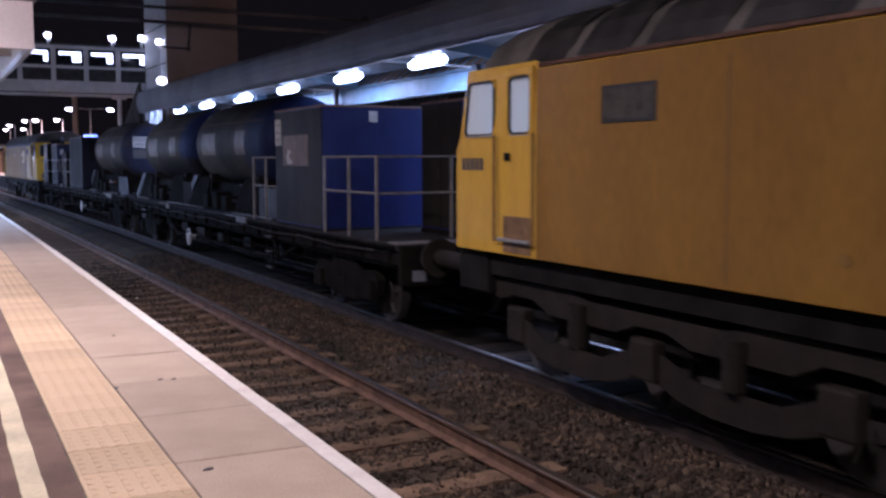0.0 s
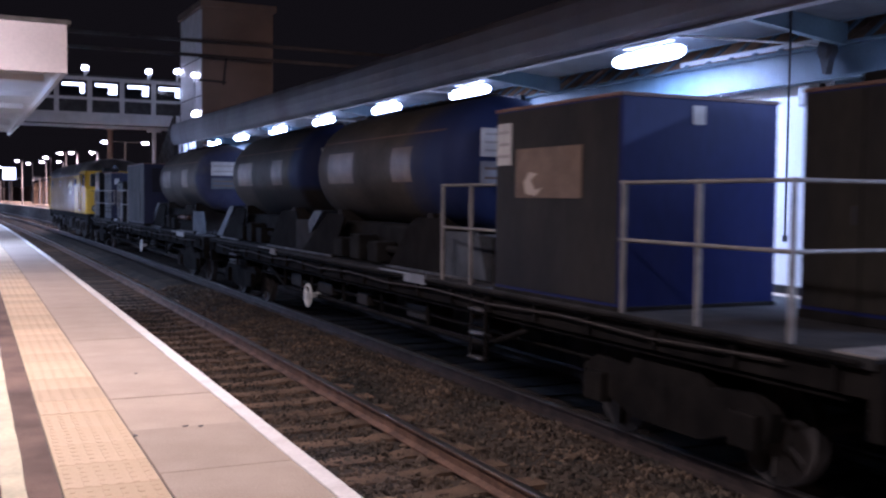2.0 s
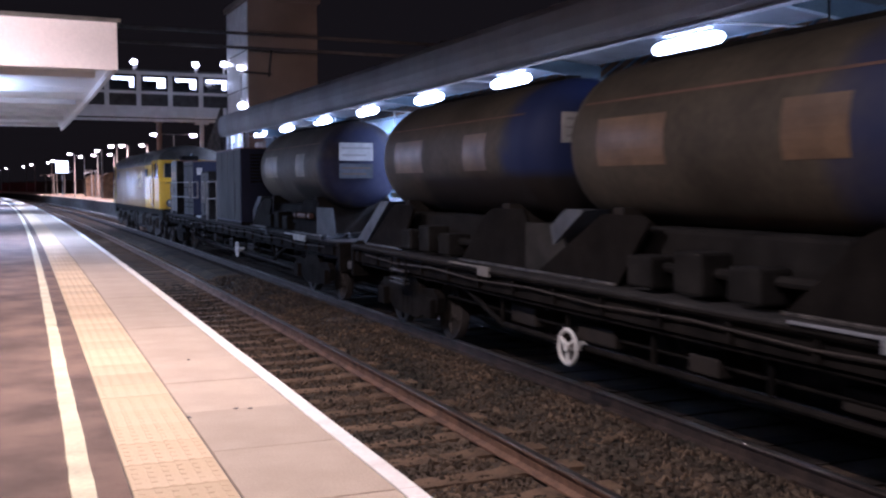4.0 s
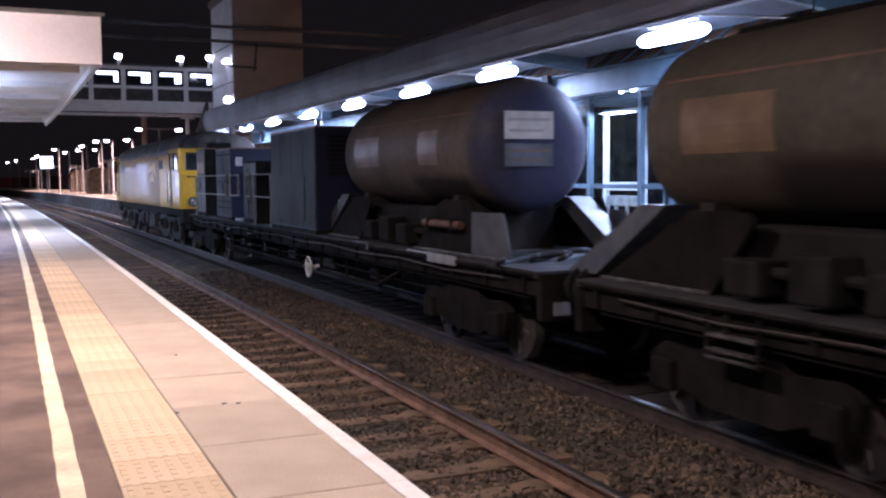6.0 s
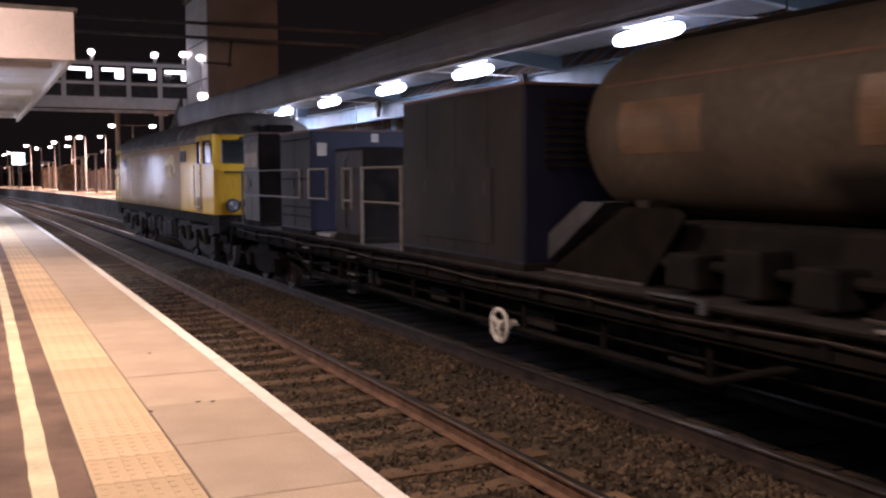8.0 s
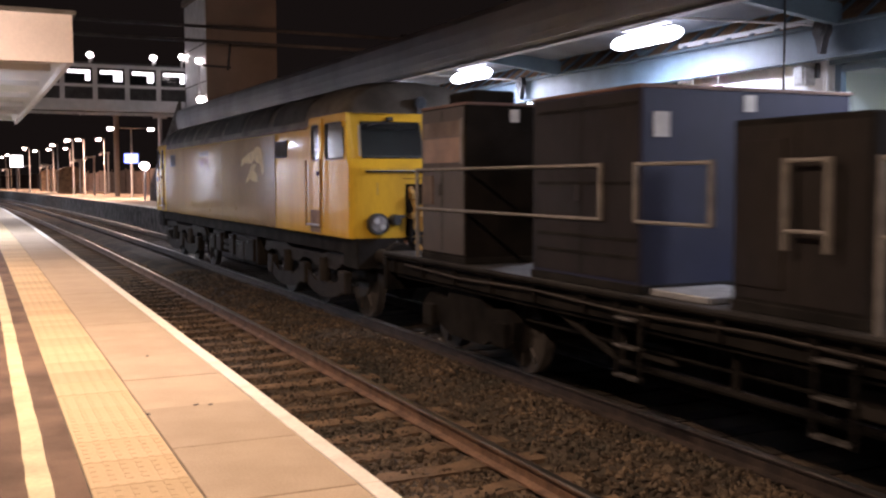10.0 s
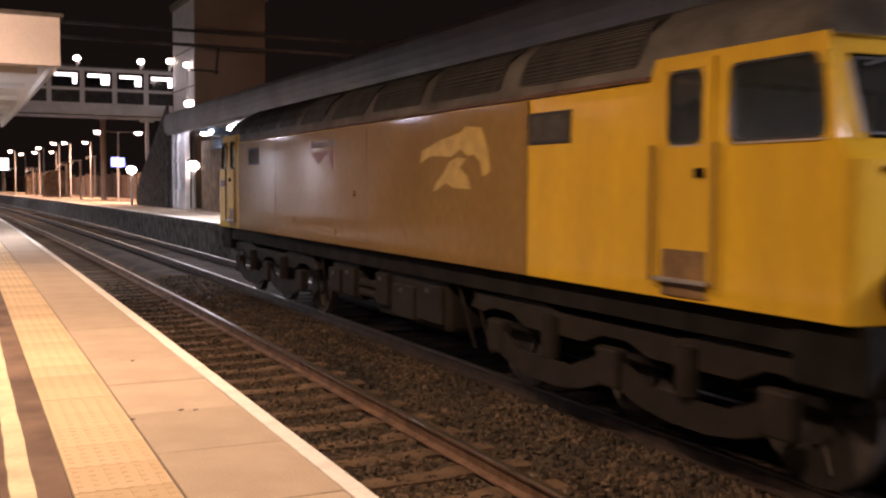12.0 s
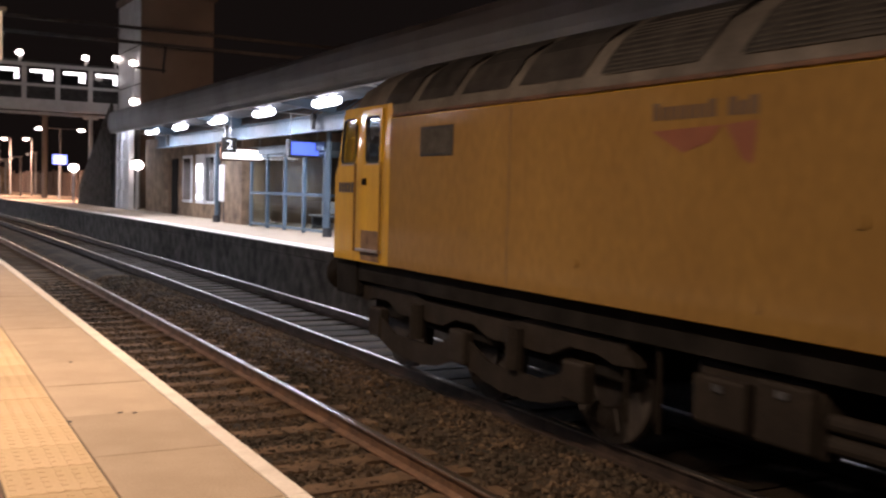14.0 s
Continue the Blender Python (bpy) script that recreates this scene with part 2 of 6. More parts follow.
M = {
    "ballast": shade("ballast_stone", (0.085, 0.060, 0.040), 0.9, spread=0.4, scale=1.2, fine=60, bump=0.6, second=(0.030, 0.026, 0.020), sheen=0.12),
    "stone": shade("ballast_pieces", (0.125, 0.084, 0.052), 0.9, spread=0.4, scale=1.3, fine=80, bump=0.4, second=(0.040, 0.036, 0.028), sheen=0.12),
    "earth": shade("dark_earth", (0.05, 0.045, 0.04), 0.95, spread=0.4, scale=0.3, sheen=0.12),
    "rail": shade("rusty_rail", (0.21, 0.115, 0.066), 0.55, 0.25, spread=0.3, scale=5),
    # darker rail for the far track: the train's shade is put into its colour
    "rail_shaded": shade("shaded_rail", (0.055, 0.036, 0.026), 0.6, 0.25, spread=0.3, scale=5),
    "rail_top": shade("polished_rail_head", (0.52, 0.49, 0.46), 0.33, 1.0, spread=0.12, scale=3, bump=0.03),
    "sleeper": shade("concrete_sleeper", (0.21, 0.135, 0.080), 0.9, spread=0.35, scale=4, second=(0.10, 0.066, 0.042), sheen=0.12),
    # far sleepers likewise carry the shade beneath the train in their colour
    "sleeper_shaded": shade("shaded_sleeper", (0.035, 0.028, 0.022), 0.9, spread=0.35, scale=4, second=(0.025, 0.02, 0.016), sheen=0.10),
    "paving": shade("paving_slab", (0.50, 0.390, 0.275), 0.85, spread=0.20, scale=2.6, fine=90, bump=0.12, second=(0.43, 0.33, 0.23)),
    "tactile": shade("buff_tactile_slab", (0.61, 0.455, 0.27), 0.8, spread=0.12, scale=0.8, fine=70, second=(0.54, 0.39, 0.22)),
    "tarmac": shade("brown_tarmac", (0.225, 0.135, 0.088), 0.92, spread=0.3, scale=2.0, fine=140, bump=0.35),
    "yellow_line": shade("yellow_line_paint", (0.74, 0.63, 0.38), 0.7, spread=0.15, scale=4),
    "white_line": shade("white_edge_paint", (0.84, 0.78, 0.69), 0.7, spread=0.12, scale=5, second=(0.70, 0.63, 0.54)),
    "platform_wall": shade("platform_wall_brick", (0.13, 0.12, 0.11), 0.9, spread=0.35, scale=2.5, bump=0.4, sheen=0.12),
    "fascia": shade("grey_canopy_fascia", (0.29, 0.29, 0.315), 0.55, 0.0, spread=0.15, scale=0.8, bump=0.05),
    "soffit": shade("pale_soffit", (0.62, 0.66, 0.68), 0.6, spread=0.12, scale=1.0),
    "blue_steel": shade("pale_blue_steel", (0.105, 0.160, 0.210), 0.5, spread=0.15, scale=2),
    "timber": shade("brown_roof_board", (0.30, 0.17, 0.09), 0.8, spread=0.3, scale=3),
    "fence_board": shade("dark_fence_board", (0.095, 0.060, 0.045), 0.85, spread=0.3, scale=3),
    "post_grey": shade("pale_grey_post_paint", (0.30, 0.285, 0.275), 0.6, spread=0.2, scale=4),
    "soffit_board": shade("dark_soffit_board", (0.075, 0.085, 0.105), 0.7, spread=0.25, scale=1.5),
    "white_wall": shade("white_tiled_wall", (0.80, 0.82, 0.84), 0.5, spread=0.06, scale=1.0, bump=0.04),
    "brick": shade("buff_brick", (0.36, 0.24, 0.15), 0.9, spread=0.3, scale=2.0, fine=25),
    "concrete": shade("tower_plaster", (0.27, 0.215, 0.175), 0.9, spread=0.15, scale=0.4),
    "white_steel": shade("white_painted_steel", (0.74, 0.75, 0.77), 0.5, spread=0.1, scale=2),
    "dark_steel": shade("dark_steel", (0.06, 0.06, 0.065), 0.6, 0.3, spread=0.25),
    "galv": shade("galvanised_steel", (0.50, 0.50, 0.49), 0.45, 0.7, spread=0.2, scale=6),
    # white boards given a peach tint that stands in for warm lamplight
    "fascia_warm_lit": shade("warm_lit_fascia_board", (0.84, 0.73, 0.67), 0.7, spread=0.08, scale=0.5, fine=20),
    "mortar": shade("sandy_joint_mortar", (0.17, 0.13, 0.095), 0.95, spread=0.3, scale=5),
    "kick": shade("worn_yellow_kick_plate", (0.24, 0.135, 0.05), 0.6, spread=0.25, scale=6),
    "haze_glass": hazy_glass("pale_cab_glass", 0.45, 0.16),
    "canopy_white": shade("white_canopy_boards", (0.86, 0.83, 0.80), 0.7, spread=0.06, scale=0.6),
    # tone lowered to stand in for lamplight fading along the leading locomotive
    "dimmed_yellow": shade("dimmed_loco_yellow", (0.275, 0.148, 0.018), 0.45, sheen=0.2, spread=0.16, scale=0.8, fine=14, bump=0.03, second=(0.205, 0.105, 0.018), stretch=(1, 1, 0.45), coat=0.2),
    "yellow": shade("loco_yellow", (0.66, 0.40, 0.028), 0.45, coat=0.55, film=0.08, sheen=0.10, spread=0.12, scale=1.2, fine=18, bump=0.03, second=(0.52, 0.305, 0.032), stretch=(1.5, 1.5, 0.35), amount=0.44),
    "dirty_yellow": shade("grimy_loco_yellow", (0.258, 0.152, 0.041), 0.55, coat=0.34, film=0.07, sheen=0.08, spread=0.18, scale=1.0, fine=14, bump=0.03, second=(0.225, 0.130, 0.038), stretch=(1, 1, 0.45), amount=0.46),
    "loco_roof": shade("grimy_loco_roof", (0.16, 0.142, 0.12), 0.65, spread=0.3, scale=2, sheen=0.30),
    "under": shade("brake_dust_underframe", (0.030, 0.0235, 0.0175), 0.75, spread=0.35, scale=3, second=(0.018, 0.014, 0.011), sheen=0.16),
    "sooty_roof": shade("sooty_roof_paint", (0.046, 0.042, 0.038), 0.6, spread=0.35, scale=3, sheen=0.2),
    "black": shade("sooty_black", (0.0185, 0.016, 0.0138), 0.92, spread=0.3, sheen=0.12),
    "wheel": shade("wheel_steel", (0.075, 0.062, 0.052), 0.75, 0.2, spread=0.3),
    "window": shade("dark_cab_window", (0.015, 0.017, 0.02), 0.06, spread=0.1, bump=0.0),
    "rubber": plain("black_rubber", (0.02, 0.02, 0.02), 0.6),
    "blue": shade("wagon_blue", (0.0085, 0.0125, 0.068), 0.5, sheen=0.18, spread=0.2, scale=1.5, fine=14, bump=0.04, second=(0.011, 0.014, 0.066), stretch=(1, 1, 0.4)),
    "grimy_blue": shade("grime_over_blue", (0.029, 0.0245, 0.0175), 0.62, spread=0.3, scale=1.1, fine=12, bump=0.05, second=(0.011, 0.010, 0.0105), stretch=(1, 1, 0.4), sheen=0.15),
    "soot_blue": shade("soot_over_blue", (0.0225, 0.0180, 0.0150), 0.55, spread=0.3, scale=1.1, fine=12, bump=0.05, second=(0.014, 0.012, 0.013), stretch=(1, 1, 0.4), sheen=0.12),
    "dark_blue": shade("dull_wagon_blue", (0.0060, 0.0078, 0.0235), 0.55, spread=0.25, scale=1.2, fine=14, bump=0.04, second=(0.010, 0.012, 0.035), stretch=(1, 1, 0.4), sheen=0.3),
    "tank": shade("grimy_tank", (0.046, 0.035, 0.024), 0.48, spread=0.28, scale=0.9, fine=10, bump=0.05, second=(0.030, 0.028, 0.034), sheen=0.28),
    "faded_ink": plain("faded_dark_mark", (0.10, 0.058, 0.028), 0.5),
    "wagon_under": shade("oily_wagon_underframe", (0.0180, 0.0148, 0.0120), 0.9, spread=0.35, scale=3, second=(0.006, 0.0052, 0.0047), sheen=0.05),
    "cab_glass": hazy_glass("cab_window_glass", 0.99, 0.02),
    "tank_a": tank_shell("tank_shell_blue_front", 6.8, 2.0),
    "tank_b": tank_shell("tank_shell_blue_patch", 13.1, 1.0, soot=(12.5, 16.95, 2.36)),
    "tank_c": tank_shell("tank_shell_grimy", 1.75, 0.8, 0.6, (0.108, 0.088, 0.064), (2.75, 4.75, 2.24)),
    "cab_inside": plain("dark_cab_interior", (0.05, 0.047, 0.042), 0.7),
    "rust_strip": shade("rusty_gutter", (0.16, 0.075, 0.04), 0.55, 0.2, spread=0.3, scale=4),
    "strut": shade("grey_strut", (0.085, 0.088, 0.095), 0.5, 0.10, spread=0.25, scale=4, sheen=0.35),
    "deck_worn": shade("worn_deck_edge", (0.20, 0.18, 0.16), 0.4, 0.5, spread=0.35, scale=5, second=(0.03, 0.026, 0.022)),
    "deck": shade("wagon_deck", (0.030, 0.0265, 0.023), 0.85, 0.0, spread=0.3, scale=3, sheen=0.30),
    "pale_yellow": shade("paler_yellow_mark", (0.58, 0.37, 0.06), 0.5, spread=0.15, scale=6),
    "brown_grime": shade("brown_grime", (0.053, 0.037, 0.023), 0.6, spread=0.3, scale=1.1, fine=12, bump=0.05, second=(0.040, 0.029, 0.020), stretch=(1, 1, 0.4)),
    "dim_plate": shade("grimy_pale_sign", (0.22, 0.225, 0.24), 0.6, spread=0.15, scale=5),
    "tank_panel": shade("faded_tank_panel", (0.165, 0.103, 0.055), 0.42, spread=0.25, scale=3),
    "saddle": shade("dark_saddle_steel", (0.0140, 0.0112, 0.009), 0.93, spread=0.3, scale=3, sheen=0.08),
    "gusset": shade("grey_gusset", (0.070, 0.075, 0.085), 0.6, 0.1, spread=0.25, scale=3),
    "pale_mark": plain("faded_white_mark", (0.40, 0.33, 0.26), 0.6),
    "red_mark": plain("dull_red_mark", (0.20, 0.062, 0.026), 0.5),
    "orange": shade("faded_orange_stripe", (0.15, 0.075, 0.045), 0.6, spread=0.2),
    "plate": shade("grubby_white_sign", (0.48, 0.46, 0.42), 0.6, spread=0.12, scale=6),
    "grey_ink": plain("grey_lettering", (0.30, 0.28, 0.26), 0.7),
    "worn_yellow": shade("chipped_yellow", (0.62, 0.36, 0.06), 0.5, spread=0.25, scale=7, fine=30, bump=0.1, second=(0.30, 0.16, 0.05)),
    "lens": shade("headlight_lens", (0.55, 0.55, 0.58), 0.12, 0.6, spread=0.2, scale=12, bump=0.2),
    "hose_black": shade("black_hose", (0.015, 0.015, 0.016), 0.42, spread=0.2, scale=6, bump=0.02),
    "bare_plate": shade("bare_bright_plate", (0.62, 0.60, 0.57), 0.32, 0.8, spread=0.15, scale=6),
    "grille": shade("dark_grille", (0.075, 0.070, 0.060), 0.75, spread=0.2, scale=9, sheen=0.2),
    "ink": plain("dark_lettering", (0.08, 0.07, 0.07), 0.7),
    "brown_panel": shade("brown_graphic_panel", (0.155, 0.098, 0.055), 0.6, spread=0.25, scale=3),
    "amber_panel": shade("amber_graphic_panel", (0.27, 0.148, 0.068), 0.5, spread=0.2, scale=3),
    "brown_hose": shade("dusty_brown_hose", (0.050, 0.037, 0.026), 0.7, spread=0.3, scale=6),
    "rail_white": shade("white_handrail", (0.225, 0.20, 0.17), 0.5, spread=0.2, scale=8),
    "hand_wheel": plain("white_hand_wheel", (0.62, 0.60, 0.55), 0.5),
    "lamp_on": glow("lit_tube", (0.80, 0.88, 1.0), 10.0),
    "lamp_warm": glow("lit_white_lamp", (1.0, 0.93, 0.86), 12.0),
    "lamp_orange": glow("lit_amber_lamp", (1.0, 0.80, 0.64), 18.0),
    "window_lit": glow("lit_bridge_window", (0.95, 0.97, 1.0), 3.0),
    "signal_red": glow("red_signal_light", (1.0, 0.10, 0.16), 9.0),
    "blue_screen": glow("blue_information_screen", (0.10, 0.20, 1.0), 0.9),
    "glass": pane_glass("shelter_glass"),
    "maroon": plain("maroon_sign", (0.10, 0.02, 0.05), 0.5),
    "sign_white": plain("white_sign", (0.80, 0.80, 0.80), 0.5),
    "moss": shade("trackside_weeds", (0.06, 0.085, 0.03), 0.95, spread=0.4, scale=3),
}


def vary_pieces(m, low, high):
    """Every loose piece of a mesh gets a tone of its own."""
    n, l = m.node_tree.nodes, m.node_tree.links
    b = n["Principled BSDF"]
    old = b.inputs["Base Color"].links[0].from_socket
    geo, rg, mix = n.new("ShaderNodeNewGeometry"), n.new("ShaderNodeMapRange"), n.new("ShaderNodeMix")
    l.new(geo.outputs["Random Per Island"], rg.inputs["Value"])
    rg.inputs["To Min"].default_value, rg.inputs["To Max"].default_value = low, high
    mix.data_type, mix.blend_type = "RGBA", "MULTIPLY"
    mix.inputs["Factor"].default_value = 1.0
    l.new(old, mix.inputs[6])
    l.new(rg.outputs["Result"], mix.inputs[7])
    l.new(mix.outputs[2], b.inputs["Base Color"])


def vary_objects(m, low, high):
    """Every slab or sleeper gets a tone of its own."""
    n, l = m.node_tree.nodes, m.node_tree.links
    b = n["Principled BSDF"]
    old = b.inputs["Base Color"].links[0].from_socket
    info, rg, mix = n.new("ShaderNodeObjectInfo"), n.new("ShaderNodeMapRange"), n.new("ShaderNodeMix")
    l.new(info.outputs["Random"], rg.inputs["Value"])
    rg.inputs["To Min"].default_value, rg.inputs["To Max"].default_value = low, high
    mix.data_type, mix.blend_type = "RGBA", "MULTIPLY"
    mix.inputs["Factor"].default_value = 1.0
    l.new(old, mix.inputs[6])
    l.new(rg.outputs["Result"], mix.inputs[7])
    l.new(mix.outputs[2], b.inputs["Base Color"])


vary_pieces(M["stone"], 0.45, 1.75)
for name, low, high in (("paving", 0.88, 1.06), ("tactile", 0.84, 1.08), ("sleeper", 0.6, 1.25), ("white_line", 0.92, 1.05)):
    vary_objects(M[name], low, high)

# ---- building helpers ----


def part(name, bm, material, parent=None, label="", smooth=False):
    mesh = bpy.data.meshes.new(name)
    bm.normal_update()
    bm.to_mesh(mesh)
    bm.free()
    mesh.materials.append(M[material])
    if smooth:
        for p in mesh.polygons:
            p.use_smooth = True
    ob = new(name, mesh)
    ob.parent = parent
    if label:
        tagged(ob, label)
    return ob


def add_box(bm, x0, x1, y0, y1, z0, z1, bevel=0.0):
    vs = [bm.verts.new((x, y, z)) for z in (z0, z1) for x, y in ((x0, y0), (x1, y0), (x1, y1), (x0, y1))]
    fs = [bm.faces.new([vs[i] for i in q]) for q in ((3, 2, 1, 0), (4, 5, 6, 7), (0, 1, 5, 4), (1, 2, 6, 5), (2, 3, 7, 6), (3, 0, 4, 7))]
    if bevel:
        edges = {e for f in fs for e in f.edges}
        bmesh.ops.bevel(bm, geom=list(edges), offset=bevel, segments=2, affect="EDGES", profile=0.5)
    return bm


def box(x0, x1, y0, y1, z0, z1, bevel=0.0):
    return add_box(bmesh.new(), x0, x1, y0, y1, z0, z1, bevel)


def add_rod(bm, a, b, r, sides=8, r2=None):
    a, b = Vector(a), Vector(b)
    d = b - a
    m = Matrix.Translation((a + b) / 2) @ d.to_track_quat("Z", "Y").to_matrix().to_4x4()
    bmesh.ops.create_cone(bm, cap_ends=True, segments=sides, radius1=r, radius2=r if r2 is None else r2, depth=d.length, matrix=m)
    return bm


def rod(a, b, r, sides=8, r2=None):
    return add_rod(bmesh.new(), a, b, r, sides, r2)


def prism(outline, x0, x1):
    """A plate between x0 and x1 with its outline given in y, z."""
    bm = bmesh.new()
    a = [bm.verts.new((x0, y, z)) for y, z in outline]
    b = [bm.verts.new((x1, y, z)) for y, z in outline]
    n = len(outline)
    bm.faces.new(a[::-1]), bm.faces.new(b)
    for i in range(n):
        bm.faces.new((a[i], a[(i + 1) % n], b[(i + 1) % n], b[i]))
    bmesh.ops.recalc_face_normals(bm, faces=bm.faces[:])
    return bm


def slab(outline, y0, y1):
    """A solid between y0 and y1 with its outline given in x, z."""
    bm = bmesh.new()
    a = [bm.verts.new((x, y0, z)) for x, z in outline]
    b = [bm.verts.new((x, y1, z)) for x, z in outline]
    n = len(outline)
    bm.faces.new(a), bm.faces.new(b[::-1])
    for i in range(n):
        bm.faces.new((a[i], b[i], b[(i + 1) % n], a[(i + 1) % n]))
    bmesh.ops.recalc_face_normals(bm, faces=bm.faces[:])
    return bm


def sweep(outline, s0, s1, step=4.0):
    """A solid that follows the line from s0 to s1, its outline given in X, z."""
    bm = bmesh.new()
    count = max(1, int(math.ceil((s1 - s0) / step)))
    rings = []
    for i in range(count + 1):
        s = s0 + (s1 - s0) * i / count
        rings.append([bm.verts.new(spot(X, s, z)) for X, z in outline])
    n = len(outline)
    for a, b in zip(rings, rings[1:]):
        for i in range(n):
            bm.faces.new((a[i], b[i], b[(i + 1) % n], a[(i + 1) % n]))
    bm.faces.new(rings[0]), bm.faces.new(rings[-1][::-1])
    bmesh.ops.recalc_face_normals(bm, faces=bm.faces[:])
    return bm


def thing(name, label, category, group="", kind="", m=None):
    ob = tagged(new(name), label, category, group, kind)
    if m is not None:
        ob.matrix_basis = m
    return ob


def rect(x0, x1, z0, z1):
    return [(x0, z0), (x1, z0), (x1, z1), (x0, z1)]

# ---- ground, tracks and platforms ----
FAR = 3.347          # centre of the far track
EDGE, FEDGE = -1.553, 4.90
PZ = 0.917           # platform height above the rails
G = 0.7525           # half the distance between rail heads

ground = part("ground", sweep(rect(-400, 400, -1.5, -0.6), -120, 900, 30), "earth")
tagged(ground, "dark earth beyond the railway at night", "ground", kind="structure")
bed = part("ballast_bed", sweep([(-1.50, -0.58), (4.85, -0.58), (4.85, -0.22), (4.35, -0.20), (2.4, -0.20), (2.1, -0.10), (1.55, -0.10), (1.25, -0.205), (-1.5, -0.205)], -60, 320), "ballast")
tagged(bed, "brown stone ballast bed under two railway tracks", "ballast", kind="structure")


def build_track(centre, number, sleepers="sleeper", rails="rail"):
    track = thing("track_%d" % number, "rusty steel rails on sleepers in brown ballast", "railway track", kind="structure")
    for side in (-G, G):
        c = centre + side
        part("rail", sweep([(c - 0.07, -0.165), (c + 0.07, -0.165), (c + 0.07, -0.15), (c + 0.012, -0.13), (c + 0.012, -0.04), (c + 0.036, -0.03), (c + 0.036, -0.004), (c - 0.036, -0.004), (c - 0.036, -0.03), (c - 0.012, -0.04), (c - 0.012, -0.13), (c - 0.07, -0.15)], -60, 320), rails, track)
        part("rail_head", sweep([(c - 0.037, -0.016), (c + 0.037, -0.016), (c + 0.0365, -0.008), (c + 0.033, -0.0035), (c + 0.026, -0.001), (c + 0.012, 0.0), (c - 0.012, 0.0), (c - 0.026, -0.001), (c - 0.033, -0.0035), (c - 0.0365, -0.008)], -60, 320), "rail_top", track, "polished steel rail head")
    bm = slab([(-1.25, -0.33), (1.25, -0.33), (1.24, -0.168), (0.55, -0.168), (0.45, -0.185), (-0.45, -0.185), (-0.55, -0.168), (-1.24, -0.168)], -0.125, 0.125)
    first = part("sleeper", bm, sleepers, track)
    first.matrix_basis = along(centre, -3.11)
    for i in range(1, 140):
        ob = first.copy()
        scene.collection.objects.link(ob)
        ob.matrix_basis = along(centre + random.uniform(-0.03, 0.03), -3.11 + 0.66 * i + random.uniform(-0.02, 0.02), random.uniform(-0.008, 0.004), random.uniform(-0.8, 0.8))
    return track


build_track(0.0, 1)
build_track(FAR, 2, "sleeper_shaded", "rail_shaded")


def scatter_stones(name, count, s0, s1, spans, size, material, label):
    """Loose angular stones, many small ones in one mesh."""
    rng = np.random.default_rng(5)
    t = (1 + 5 ** 0.5) / 2
    base = np.array([(-1, t, 0), (1, t, 0), (-1, -t, 0), (1, -t, 0), (0, -1, t), (0, 1, t), (0, -1, -t), (0, 1, -t), (t, 0, -1), (t, 0, 1), (-t, 0, -1), (-t, 0, 1)]) / 1.9
    tri = np.array([(0, 11, 5), (0, 5, 1), (0, 1, 7), (0, 7, 10), (0, 10, 11), (1, 5, 9), (5, 11, 4), (11, 10, 2), (10, 7, 6), (7, 1, 8), (3, 9, 4), (3, 4, 2), (3, 2, 6), (3, 6, 8), (3, 8, 9), (4, 9, 5), (2, 4, 11), (6, 2, 10), (8, 6, 7), (9, 8, 1)])
    verts, faces = [], []
    widths = np.array([b - a for a, b, z0, z1 in spans])
    for i in range(count):
        k = rng.choice(len(spans), p=widths / widths.sum())
        a, b, z0, z1 = spans[k]
        f = rng.random()
        s = s0 + (s1 - s0) * rng.random() ** 1.6
        p = np.array(spot(a + (b - a) * f, s, z0 + (z1 - z0) * f + rng.uniform(-0.012, 0.02)))
        q = base * rng.uniform(0.45, 1.35, (12, 1)) * rng.uniform(0.55, 1.4, 3) * size * rng.uniform(0.55, 1.45)
        c, d = math.cos(rng.random() * 6.28), math.sin(rng.random() * 6.28)
        q = q @ np.array([(c, d, 0), (-d, c, 0), (0, 0, 1)])
        verts.append(q + p)
        faces.append(tri + 12 * i)
    mesh = bpy.data.meshes.new(name)
    mesh.from_pydata(np.concatenate(verts).tolist(), [], np.concatenate(faces).tolist())
    mesh.materials.append(M[material])
    return tagged(new(name, mesh), label, "ballast", kind="stuff")


STONE_SPANS = ((0.80, 1.25, -0.205, -0.19), (1.25, 1.55, -0.19, -0.10), (1.55, 2.1, -0.10, -0.10), (2.1, 2.55, -0.10, -0.19), (-0.68, 0.68, -0.203, -0.203))
scatter_stones("ballast_stones", 34000, 1.2, 26.0, STONE_SPANS, 0.0215, "stone", "loose brown angular ballast stones between the rails")
scatter_stones("ballast_stones", 7000, 1.2, -5.0, STONE_SPANS, 0.0215, "stone", "loose brown angular ballast stones between the rails")

# near platform
near = thing("platform_1", "station platform with buff tactile strip and white edge", "platform", kind="structure")
part("platform_body", sweep([(-14, -0.6), (EDGE + 0.02, -0.6), (EDGE + 0.02, 0.60), (EDGE, 0.62), (EDGE, PZ - 0.07), (-14, PZ - 0.07)], -40, 320), "platform_wall", near)
part("tarmac_surface", sweep(rect(-14, -2.71, PZ - 0.07, PZ - 0.004), -40, 320), "tarmac", near, "brown tarmac platform surface")
part("joint_mortar", sweep(rect(-2.71, EDGE - 0.004, PZ - 0.07, PZ - 0.009), -40, 75), "mortar", near, "sandy mortar between the slabs")


def ragged_line(X0, X1, s0, s1, step, wear):
    """A thick painted line whose edges wander and break off here and there."""
    rng = random.Random(4)
